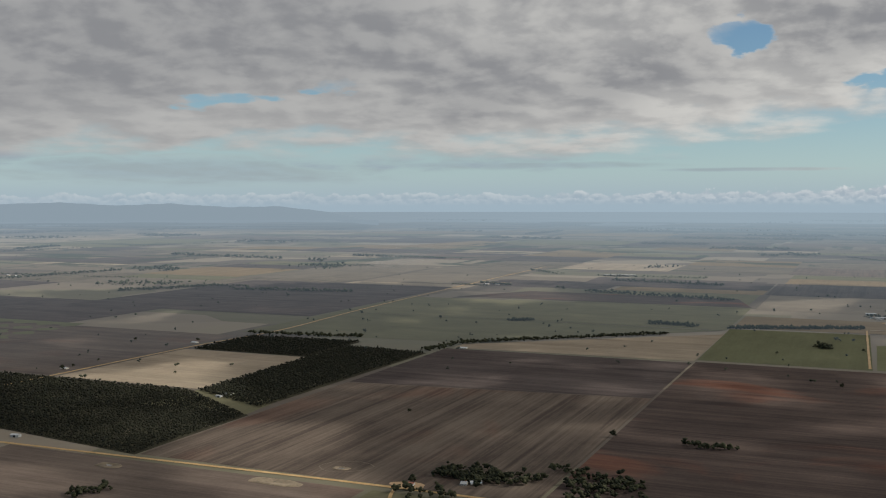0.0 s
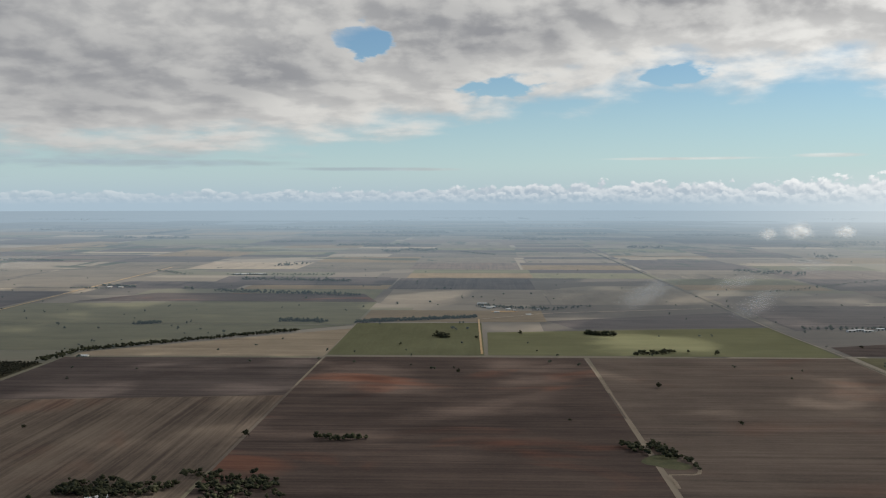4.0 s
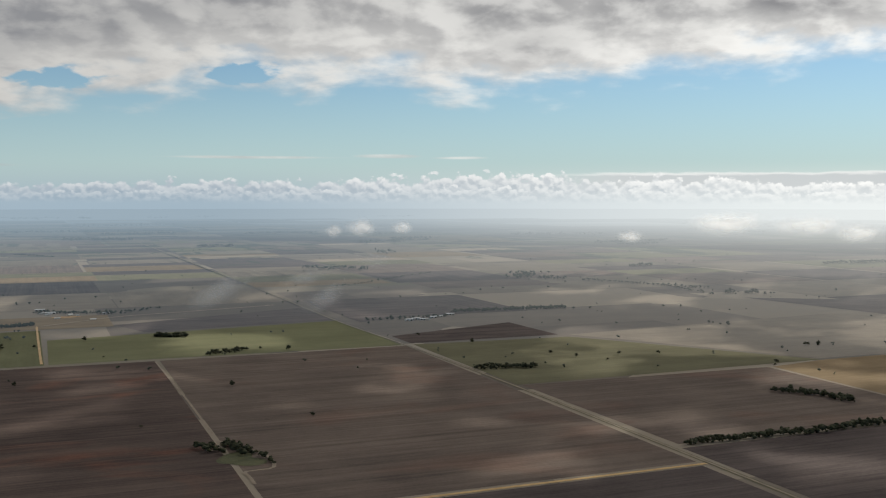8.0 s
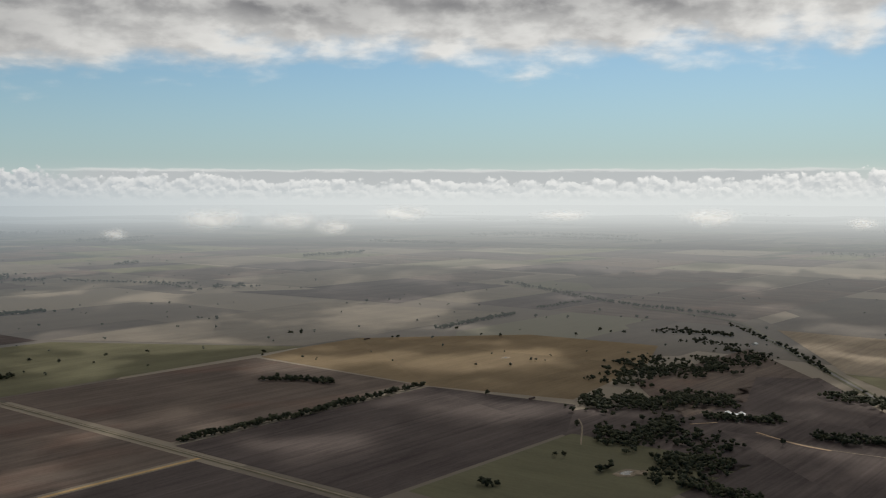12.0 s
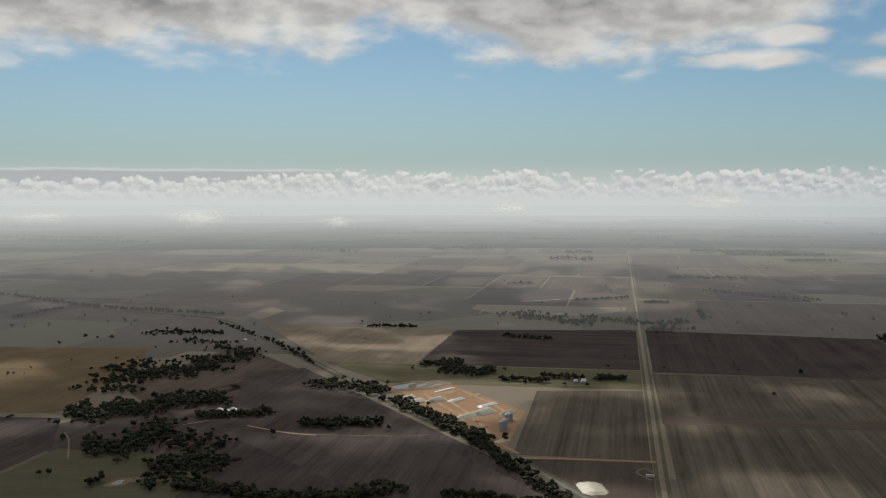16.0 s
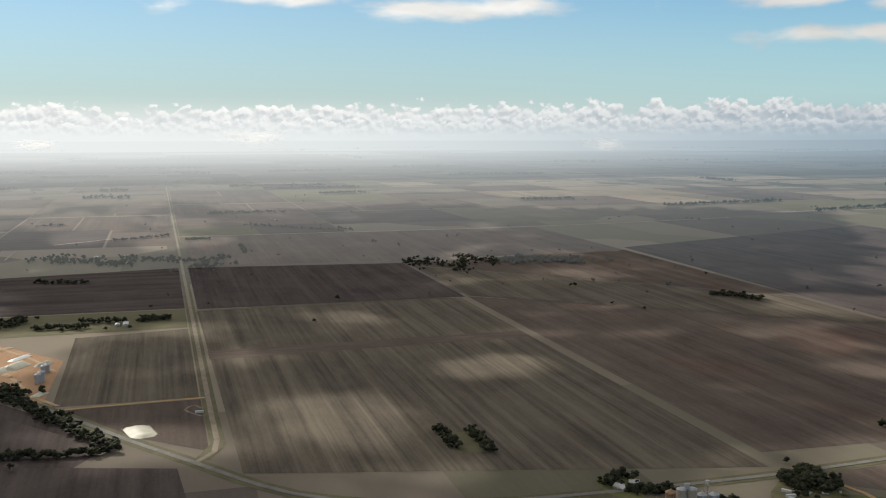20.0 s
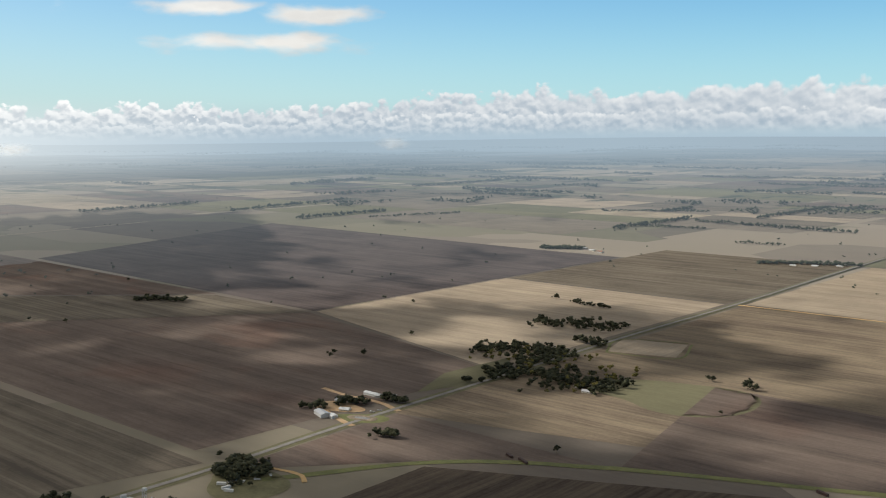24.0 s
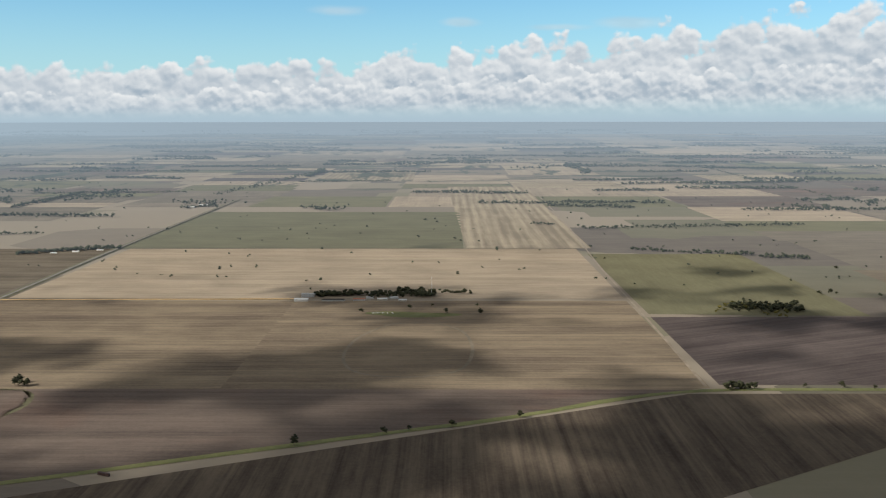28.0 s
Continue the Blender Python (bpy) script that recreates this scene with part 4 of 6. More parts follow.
grove((1353, 668), (1373, 572), 50, 60)
grove((2051, 1096), (2220, 1088), 40, 40)
grove((1089, 811), (1087, 791), 10, 6)
grove((1238, 718), (1265, 712), 8, 5)
grove((2284, 1870), (2729, 1902), 15, 50)
grove((2926, 1935), (3196, 1923), 15, 28)
grove((3719, 2624), (3245, 1827), 60, 120)
grove((3245, 1827), (3121, 1297), 15, 36)
grove((2640, 1328), (2703, 1122), 40, 40)
grove((2656, 3821), (2603, 3409), 30, 24)
grove((1955, 1050), (2082, 1041), 40, 40)
grove((2019, 1010), (2356, 904), 45, 110)
grove((2569, 1171), (2357, 890), 35, 50)
grove((1702, 917), (1809, 752), 55, 80)
grove((1583, 795), (1450, 632), 50, 70)
grove((1368, 690), (1252, 594), 40, 50)
grove((1252, 594), (1232, 352), 22, 90)
grove((1243, 355), (1298, 285), 25, 35)
grove((1112, 379), (1177, 329), 35, 50)
grove((1669, 746), (1722, 623), 30, 45)
grove((1640, 544), (1671, 404), 30, 55)
grove((2045, 615), (1936, 467), 40, 80)
grove((1882, 443), (1584, 206), 26, 110)
grove((1699, 300), (1276, 61), 16, 100)
grove((1281, 231), (1267, 76), 8, 42)
grove((2265, 459), (2188, 283), 45, 120)
grove((2135, 252), (2109, 151), 20, 25)
grove((2169, 49), (2167, -13), 15, 22)
grove((2634, 977), (2248, 708), 10, 25)
grove((2909, 1218), (2633, 993), 8, 12)
grove((3325, 371), (3183, 191), 60, 50)
grove((3112, 186), (3199, -46), 60, 60)
grove((3129, -71), (3003, -196), 70, 45)
grove((3795, 162), (3915, -33), 40, 45)
grove((2914, 751), (2925, 599), 8, 20)
grove((2787, 328), (2740, 188), 25, 30)
grove((4456, 497), (4464, 382), 30, 16)
grove((3536, -270), (3289, -266), 12, 16)
grove((4293, -350), (3894, -709), 40, 44)
grove((2175, 168), (2160, 80), 14, 14)
grove((1251, -349), (1168, -351), 9, 16)
grove((1239, -391), (1141, -390), 9, 18)
grove((2897, -704), (2880, -995), 90, 130)
grove((2880, -995), (2806, -1245), 60, 80)
grove((2131, -1288), (2039, -1372), 30, 38)
grove((996, -474), (1014, -514), 14, 8)
grove((937, -669), (923, -718), 35, 45)
grove((4019, -704), (3934, -747), 14, 10)
grove((3759, -92), (3755, -173), 20, 20)
grove((1034, -1349), (803, -1310), 55, 130)
grove((1164, -1417), (1022, -1488), 35, 60)
grove((1060, -1383), (1013, -1493), 40, 50)
grove((1256, -1742), (1059, -1750), 40, 75)
grove((1322, -1961), (1205, -1941), 8, 14)
grove((1066, -1610), (994, -1580), 18, 16)
grove((1074, -976), (1043, -1012), 14, 16)
grove((1096, -929), (1077, -958), 10, 8)
grove((1044, -1047), (1005, -1053), 12, 12)
grove((924, -905), (897, -916), 12, 9)
grove((972, -699), (910, -716), 22, 35)
grove((2050, -2846), (1922, -2924), 50, 60)
grove((1302, -2964), (1042, -3090), 30, 60)
grove((1206, -4493), (1104, -4692), 40, 25)
grove((3444, -3359), (3290, -3844), 60, 60)
grove((2814, -4445), (2373, -4764), 70, 90)
grove((2230, -3829), (1944, -3877), 40, 50)
grove((1610, -3450), (1439, -3484), 30, 25)
grove((4516, -4886), (3928, -5394), 60, 60)
grove((306, -2234), (205, -2257), 18, 40)
grove((190, -2235), (36, -2257), 30, 50)
grove((110, -2310), (42, -2235), 30, 25)
grove((16, -2272), (-49, -2265), 8, 8)
grove((-595, -2100), (-745, -2081), 45, 60)
grove((-561, -3046), (-891, -2930), 15, 30)
grove((-905, -2894), (-1032, -2858), 20, 20)
grove((-484, -3653), (-1342, -3791), 80, 150)
grove((-310, -3812), (-394, -3791), 20, 12)
grove((1233, -4530), (1085, -4619), 40, 20)
grove((-560, -4872), (-749, -4838), 50, 30)
grove((-411, -1449), (-448, -1449), 8, 9)
grove((1263, -5320), (1055, -7228), 100, 120)
grove((977, -6437), (399, -6554), 80, 100)
grove((2301, -5406), (1470, -5530), 60, 90)
grove((-561, -9683), (-2051, -8022), 120, 140)
grove((-2051, -8022), (-1965, -4937), 60, 90)
grove((444, -8045), (-602, -10391), 120, 120)
# golden crowns in the homestead grove: sunlight painted as a lighter leaf colour
grove((1010, -1400), (830, -1310), 70, 26, 10, [LEAF_SUNLIT, BARK], "homestead grove trees with sunny highlights painted golden-green")
grove((1090, -1470), (980, -1420), 60, 16, 9, [LEAF_SUNLIT, BARK], "homestead grove trees with sunny highlights painted golden-green")
grove((-560, -2080), (-700, -2060), 40, 14, 9, [LEAF_SUNLIT, BARK], "trees beside the green paddock with sunny highlights painted golden-green")

# the plantation: straight rows of low bushy trees
def plantation(corners, gap, tall, label, step=5.0):
    c = np.array(corners, float)
    rng = np.random.default_rng(int(abs(c.sum())))
    length, across = np.linalg.norm(c[1] - c[0]), np.linalg.norm(c[3] - c[0])
    u, v = np.meshgrid(np.arange(0, 1, step / length), np.arange(0, 1, gap / across), indexing="ij")
    u, v = u.ravel()[:, None], v.ravel()[:, None]
    q = (1 - u) * (1 - v) * c[0] + u * (1 - v) * c[1] + u * v * c[2] + (1 - u) * v * c[3]
    q += rng.uniform(-2.2, 2.2, q.shape)
    wood("plantation", q[:, 0], q[:, 1], tall * rng.uniform(0.75, 1.2, len(q)), label, 2, "plantation", [DARK_LEAF, BARK], True)


plantation([(-1960, 1305), (-1402, 1292), (-1330, 1718), (-1960, 1718)], 7, 7, "dense dark block of planted trees in rows", 6.5)
plantation([(-1402, 1292), (-1070, 1245), (-1071, 1552), (-1328, 1716)], 8, 5.5, "dark plantation block with straight tree rows", 6)
plantation([(-1686, 2212), (-1340, 2212), (-1340, 2505), (-1686, 2486)], 7.5, 7, "dark rectangular block of planted trees", 7)
plantation([(-1300, 1720), (-1092, 1626), (-1080, 2385), (-1330, 2415)], 7.5, 7, "long dark block of planted trees", 7)

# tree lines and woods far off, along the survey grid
rng = np.random.default_rng(21)
for k in range(430):
    south = k % 2 == 0
    d, a = 4200 * math.exp(1.8 * rng.uniform(0, 1) ** 0.8), radians(rng.uniform(-235, -125) if south else rng.uniform(-235, 58))
    x, y = -math.sin(a) * d, math.cos(a) * d
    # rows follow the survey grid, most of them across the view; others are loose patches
    t = 0 if abs(math.cos(a)) > abs(math.sin(a)) else math.pi / 2
    t += math.pi / 2 if rng.random() < 0.12 else rng.uniform(-0.25, 0.25)
    patch = rng.random() < 0.55
    long = (rng.uniform(60, 420) if patch else rng.uniform(200, 900)) * (0.5 + d / 7000)
    n = int(np.clip(long / (4 + d / 1500), 14, 100))
    grove((x - math.cos(t) * long / 2, y - math.sin(t) * long / 2), (x + math.cos(t) * long / 2, y + math.sin(t) * long / 2),
          (rng.uniform(80, 260) if patch else rng.uniform(15, 60)) * (0.6 + d / 7000), n, 10 + d / 900, label="distant dark line of trees between paddocks")
for lo, hi, n in ((-160, 0, 420), (-235, -160, 320), (0, 55, 220)):
    a = np.radians(rng.uniform(lo, hi, n))
    d = 2300 * np.exp(rng.uniform(0, 1.3, n))
    wood("far_trees", -np.sin(a) * d, np.cos(a) * d, rng.uniform(7, 13, n), "single trees strewn over the distant paddocks", 3, mats=[HAZED_LEAF, BARK])

# ---------------------------------------------------------------- farm buildings and yards
ROOF_WHITE = plain_material("white_roof_iron", (0.34, 0.35, 0.355), (0.50, 0.51, 0.51), 0.4, 0.45, 0.0, 0.4, stretch=(1, 8, 1))
ROOF_GREY = plain_material("grey_roof_iron", (0.30, 0.31, 0.32), (0.42, 0.43, 0.44), 0.4, 0.4, 0.4, 0.4, stretch=(1, 8, 1))
ROOF_RED = plain_material("rusty_roof_iron", (0.22, 0.085, 0.055), (0.34, 0.15, 0.10), 0.4, 0.6, stretch=(1, 8, 1))
WALL_IRON = plain_material("wall_iron", (0.34, 0.34, 0.33), (0.48, 0.48, 0.46), 0.5, 0.6, stretch=(6, 6, 1))
WALL_CREAM = plain_material("weatherboard", (0.46, 0.42, 0.35), (0.58, 0.54, 0.46), 0.5, 0.8)
CONCRETE = plain_material("concrete", (0.30, 0.265, 0.215), (0.44, 0.40, 0.33), 0.15, 0.9, stretch=(1, 1, 0.3))
STEEL = plain_material("galvanised_steel", (0.40, 0.41, 0.43), (0.55, 0.56, 0.58), 0.3, 0.4, 0.5, 0.5, stretch=(1, 1, 6))
RUST = plain_material("rusty_steel", (0.26, 0.15, 0.09), (0.42, 0.27, 0.17), 0.3, 0.7)
DARK_RED = plain_material("dark_red_paint", (0.045, 0.028, 0.024), (0.085, 0.052, 0.044), 0.4, 0.7)
# near black: wheels, straps, doors, and the painted shade of shed doorways
DARK = plain_material("black_parts_and_shade", (0.012, 0.012, 0.012), (0.025, 0.024, 0.022), 1.0, 0.5)
GLASS_PANE = plain_material("window_glass", (0.02, 0.025, 0.03), (0.04, 0.045, 0.05), 1.0, 0.08, 0.0, 0.6)
TARP = plain_material("pale_tarpaulin", (0.36, 0.35, 0.27), (0.50, 0.485, 0.385), 0.12, 0.55, stretch=(1, 1, 1))
SAND = plain_material("sandy_yard", (0.27, 0.18, 0.10), (0.42, 0.30, 0.18), 0.04)
CLAY = plain_material("clay_bank", (0.11, 0.09, 0.062), (0.24, 0.19, 0.135), 0.06)
TIN_WHITE = plain_material("white_paint", (0.45, 0.45, 0.44), (0.62, 0.62, 0.60), 0.6, 0.5)
WATER, n = material("dam_water")
ripple = n.noise(n.add("ShaderNodeTexCoord").outputs["Object"], 0.6, 3, 0.5)
finish(n, principled(n, n.mix(ripple, (0.10, 0.09, 0.07), (0.16, 0.14, 0.11)), 0.12, ripple, 0.05, 0.1, spec=0.6))


def part(name, bm, mat, parent, label=""):
    me = bpy.data.meshes.new(name)
    bm.normal_update()
    bm.to_mesh(me)
    bm.free()
    me.materials.append(mat)
    o = new(name, me)
    o.parent = parent
    if label:
        o["label"] = label
    return o


def solid(*boxes):
    """A bmesh of boxes: centre and size."""
    bm = bmesh.new()
    for c, s in boxes:
        bmesh.ops.create_cube(bm, size=1, matrix=Matrix.Translation(c) @ Matrix.Diagonal((*s, 1)))
    return bm


def gable(long, wide, eave, ridge, over=0.5, thick=0.15):
    """Two roof slopes with thickness, ridge along x."""
    bm = bmesh.new()
    for side in (-1, 1):
        a = [(-long / 2 - over, 0, ridge), (long / 2 + over, 0, ridge), (long / 2 + over, side * (wide / 2 + over), eave - 0.15), (-long / 2 - over, side * (wide / 2 + over), eave - 0.15)]
        lo = [bm.verts.new(p) for p in a]
        hi = [bm.verts.new((p[0], p[1], p[2] + thick)) for p in a]
        bm.faces.new(hi if side < 0 else hi[::-1])
        bm.faces.new(lo)
        for i in range(4):
            bm.faces.new((lo[i], lo[(i + 1) % 4], hi[(i + 1) % 4], hi[i]))
    bmesh.ops.recalc_face_normals(bm, faces=bm.faces)
    return bm


def walls(long, wide, eave, ridge):
    """Closed walls with pointed ends."""
    bm = bmesh.new()
    x, y = long / 2, wide / 2
    lo = [bm.verts.new(p) for p in ((-x, -y, -0.3), (x, -y, -0.3), (x, y, -0.3), (-x, y, -0.3))]
    hi = [bm.verts.new(p) for p in ((-x, -y, eave), (x, -y, eave), (x, y, eave), (-x, y, eave))]
    r0, r1 = bm.verts.new((-x, 0, ridge)), bm.verts.new((x, 0, ridge))
    for f in ((lo[0], lo[1], hi[1], hi[0]), (lo[2], lo[3], hi[3], hi[2]), (lo[1], lo[2], hi[2], r1, hi[1]), (lo[3], lo[0], hi[0], r0, hi[3]),
              (hi[0], hi[1], r1, r0), (hi[2], hi[3], r0, r1)):
        bm.faces.new(f)
    bmesh.ops.recalc_face_normals(bm, faces=bm.faces)
    return bm


def base(name, x, y, turned, label, category, group=""):
    p, s = spot(x, y)
    o = new(name)
    o.location, o.rotation_euler, o.scale = p, (0, 0, radians(turned)), (s, s, s)
    return tagged(o, label, category, group)


def shed(x, y, long=24, wide=12, eave=4.5, turned=0, roof=None, label="long grey corrugated iron machinery shed beside a farmyard"):
    o = base("shed", x, y, turned, label, "shed", "farm sheds")
    ridge = eave + wide * 0.16
    part("wall", walls(long, wide, eave, ridge - 0.1), WALL_IRON, o)
    part("roof", gable(long, wide, eave, ridge), roof or ROOF_GREY, o)
    for k in range(max(1, int(long / 9))):
        cx = -long / 2 + (k + 0.5) * long / max(1, int(long / 9))
        # closed panel, coloured dark for the shade inside a doorway
        part("door", solid(((cx, -wide / 2 - 0.04, eave * 0.42), (4.6, 0.12, eave * 0.84))), DARK, o, "dark panel painted as the shade in an open doorway")
    part("gutter", solid(((0, -wide / 2 - 0.6, eave - 0.2), (long + 1, 0.15, 0.15))), STEEL, o)
    return o


def house(x, y, long=15, wide=10, turned=0, roof=None, label="white-roofed farmhouse with a verandah among trees"):
    o = base("house", x, y, turned, label, "house", "farmhouses")
    part("wall", walls(long, wide, 2.9, 4.9), WALL_CREAM, o)
    part("roof", gable(long, wide, 2.9, 5.1), roof or ROOF_WHITE, o)
    part("verandah", solid(((0, -wide / 2 - 1.5, 2.7), (long, 3.0, 0.12))), roof or ROOF_WHITE, o, "lean-to verandah roof")
    for k in range(4):
        part("post", solid(((-long / 2 + 0.3 + k * (long - 0.6) / 3, -wide / 2 - 2.8, 1.35), (0.14, 0.14, 2.7))), TIN_WHITE, o)
    part("door", solid(((0.6, -wide / 2 - 0.03, 1.05), (0.95, 0.1, 2.1))), DARK, o)
    for cx in (-long * 0.32, -long * 0.14, long * 0.22, long * 0.37):
        for side in (-1, 1):
            wnd = part("window", solid(((cx, side * (wide / 2 + 0.03), 1.5), (1.3, 0.12, 1.2))), TIN_WHITE, o, "white window frame")
            part("pane", solid(((cx, side * (wide / 2 + 0.08), 1.5), (1.05, 0.06, 0.95))), GLASS_PANE, wnd)
    part("chimney", solid(((long * 0.28, 0.4, 5.3), (0.9, 0.6, 1.8)), ((long * 0.28, 0.4, 6.25), (1.1, 0.8, 0.15))), RUST, o, "brick chimney")
    return o


def tube(r, h, z0=0.0, seg=24, r2=None, cx=0.0, cy=0.0):
    bm = bmesh.new()
    bmesh.ops.create_cone(bm, cap_ends=True, segments=seg, radius1=r, radius2=r if r2 is None else r2, depth=h, matrix=Matrix.Translation((cx, cy, z0 + h / 2)))
    return bm


def silo(x, y, r=4, h=9, mat=None, label="round galvanised steel grain silo with a cone roof"):
    o = base("silo", x, y, (x * 13) % 360, label, "silo", "grain silos")
    part("wall", tube(r, h), mat or STEEL, o)
    part("roof", tube(r + 0.25, r * 0.5, h, 24, 0.5), mat or ROOF_GREY, o)
    part("cap", tube(0.6, 0.6, h + r * 0.5, 12), STEEL, o)
    for k in range(int(h / 1.5)):
        part("hoop", tube(r + 0.07, 0.12, 0.8 + k * 1.5), STEEL, o)
    part("ladder", solid(((r + 0.15, -0.25, h / 2), (0.06, 0.06, h)), ((r + 0.15, 0.25, h / 2), (0.06, 0.06, h)), *[((r + 0.15, 0, 0.5 + 0.6 * k), (0.05, 0.5, 0.05)) for k in range(int(h / 0.6))]), STEEL, o)
    return o


def concrete_silos(x, y, turned):
    o = base("concrete_silo", x, y, turned, "tall twin concrete wheat silos with a rooftop headhouse beside the railway", "silo")
    for side in (-1, 1):
        part("cell", tube(5.6, 22, cx=side * 5.4), CONCRETE, o, "stained concrete storage cell")
        part("cell_roof", tube(5.8, 1.5, 22, 24, 3.2, cx=side * 5.4), ROOF_GREY, o)
    part("stair_shaft", solid(((0, -4.6, 11), (3, 3, 22))), CONCRETE, o)
    head = part("headhouse", solid(((0, 0, 25), (5, 4, 5.5))), WALL_IRON, o, "grey iron headhouse")
    part("headhouse_roof", gable(5, 4, 27.75, 28.5, 0.3), ROOF_GREY, head)
    for k in range(6):
        part("band", tube(5.68, 0.25, 3 + k * 3.4, cx=-5.4 if k % 2 else 5.4), CONCRETE, o)
    return o


def elevator(x, y):
    o = base("grain_elevator", x, y, 20, "slender steel grain elevator tower with a top cabin", "elevator")
    for cx, cy in ((-1.2, -1.2), (1.2, -1.2), (1.2, 1.2), (-1.2, 1.2)):
        part("leg", solid(((cx, cy, 13), (0.25, 0.25, 26))), STEEL, o)
    for k in range(8):
        part("brace", solid(((0, -1.2, 2 + 3.1 * k), (2.6, 0.15, 0.15)), ((0, 1.2, 2 + 3.1 * k), (2.6, 0.15, 0.15)), ((-1.2, 0, 2 + 3.1 * k), (0.15, 2.6, 0.15))), STEEL, o)
    part("cabin", solid(((0, 0, 27.5), (4, 3.4, 3))), TIN_WHITE, o, "white top cabin")
    part("spout", tube(0.5, 9, 18, 10, cx=2.6), STEEL, o)
    return o


def heap(x, y, long, wide, high, turned=0, mat=None, label="grain stockpile under a pale tarpaulin on the depot pad"):
    """A long covered heap with sagging sides and seams."""
    o = base("grain_heap", x, y, turned, label, "stockpile", "grain stockpiles")
    nu, nv = 17, 13
    verts = []
    for i in range(nu):
        for j in range(nv):
            u, v = i / (nu - 1) * 2 - 1, j / (nv - 1) * 2 - 1
            end = max(0.0, 1 - max(0, (abs(u) - 0.62) / 0.38) ** 1.6)
            z = high * end * max(0.0, 1 - abs(v) ** 1.3) + 0.12 * math.sin(u * 19 + v * 3) * end * (1 - abs(v))
            verts.append((u * long / 2, v * wide / 2 * (0.55 + 0.45 * max(end, 0.35)), z + 0.15))
    c = mesh_object("cover", verts, grid_faces(nu, nv), mat or TARP, parent=o, smooth=True)
    part("wall", solid(((0, -wide / 2 - 0.2, 0.4), (long * 0.8, 0.35, 1.1)), ((0, wide / 2 + 0.2, 0.4), (long * 0.8, 0.35, 1.1))), CONCRETE, o, "low bunker wall")
    for k in range(5):
        u = -0.5 + k * 0.25
        part("strap", solid(((u * long, 0, high * 0.99), (0.25, 1.2, 0.1))), DARK, o)
    return o


def round_patch(name, x, y, rx, ry, mat, turned=0, layer=4, rough=0.12, label="", category="", kind="structure", dip=0.0):
    """A flat uneven oval on the ground."""
    rng = np.random.default_rng(int(abs(x + y)) + 3)
    a = np.linspace(0, 2 * np.pi, 33)[:-1]
    w1, w2 = rng.uniform(0, 6, 2)
    r = 1 + rough * np.sin(2 * a + w1) + rough * 0.7 * np.sin(3 * a + w2)
    t = radians(turned)
    px_, py_ = rx * r * np.cos(a), ry * r * np.sin(a)
    qx, qy = x + px_ * math.cos(t) - py_ * math.sin(t), y + px_ * math.sin(t) + py_ * math.cos(t)
    p = lay(np.r_[qx, x], np.r_[qy, y], dip, layer)[0]
    f = [(i, (i + 1) % 32, 32) for i in range(32)]
    return tagged(mesh_object(name, p, f, mat, np.stack([np.r_[qx, x], np.r_[qy, y]], -1)), label, category, kind=kind)


def dam(x, y, rx, ry, turned=0, wet=0.6, label="farm dam with pale water and clay banks"):
    """A dug pond: a raised clay ring round a sheet of water."""
    rng = np.random.default_rng(int(abs(x * 2 + y)))
    o = base("dam", x, y, turned, label, "dam", "farm dams")
    n = 36
    verts, faces = [], []
    phase = rng.uniform(0, 6)
    for r, z in ((1.5, 0.0), (1.2, 1.3), (1.05, 1.2), (0.85, 0.2), (0.0, 0.1)):
        for k in range(n):
            a = k * 2 * math.pi / n
            wob = 1 + 0.10 * math.sin(2 * a + phase) + 0.05 * math.sin(5 * a + phase)
            verts.append((rx * r * wob * math.copysign(abs(math.cos(a)) ** 0.7, math.cos(a)), ry * r * wob * math.copysign(abs(math.sin(a)) ** 0.7, math.sin(a)), z + 0.6))
    for ring in range(4):
        for k in range(n):
            faces.append((ring * n + k, ring * n + (k + 1) % n, (ring + 1) * n + (k + 1) % n, (ring + 1) * n + k))
    mesh_object("bank", verts, faces, CLAY, parent=o)
    wv = [(v[0] * wet / 0.85, v[1] * wet / 0.85, 0.95) for v in verts[3 * n:4 * n]] + [(0, 0, 0.95)]
    w_ = mesh_object("water", wv, [(k, (k + 1) % n, n) for k in range(n)], WATER, parent=o)
    w_["label"] = "still pale water"
    return o


def wagon(x, y, turned=0, long=14, mat=None, label="dark red iron shipping box standing in the paddock"):
    o = base("container", x, y, turned, label, "container")
    part("body", solid(((0, 0, 1.75), (long, 3.2, 3.0))), mat or DARK_RED, o)
    part("roof", solid(((0, 0, 3.32), (long + 0.2, 3.4, 0.14))), mat or DARK_RED, o)
    for k in range(int(long / 1.2)):
        part("rib", solid(((-long / 2 + 0.6 + k * 1.2, -1.63, 1.75), (0.12, 0.08, 2.9))), mat or DARK_RED, o)
    for cx in (-long * 0.4, long * 0.4):
        part("foot", solid(((cx, 0, 0.1), (0.4, 2.8, 0.5))), DARK, o)
    return o


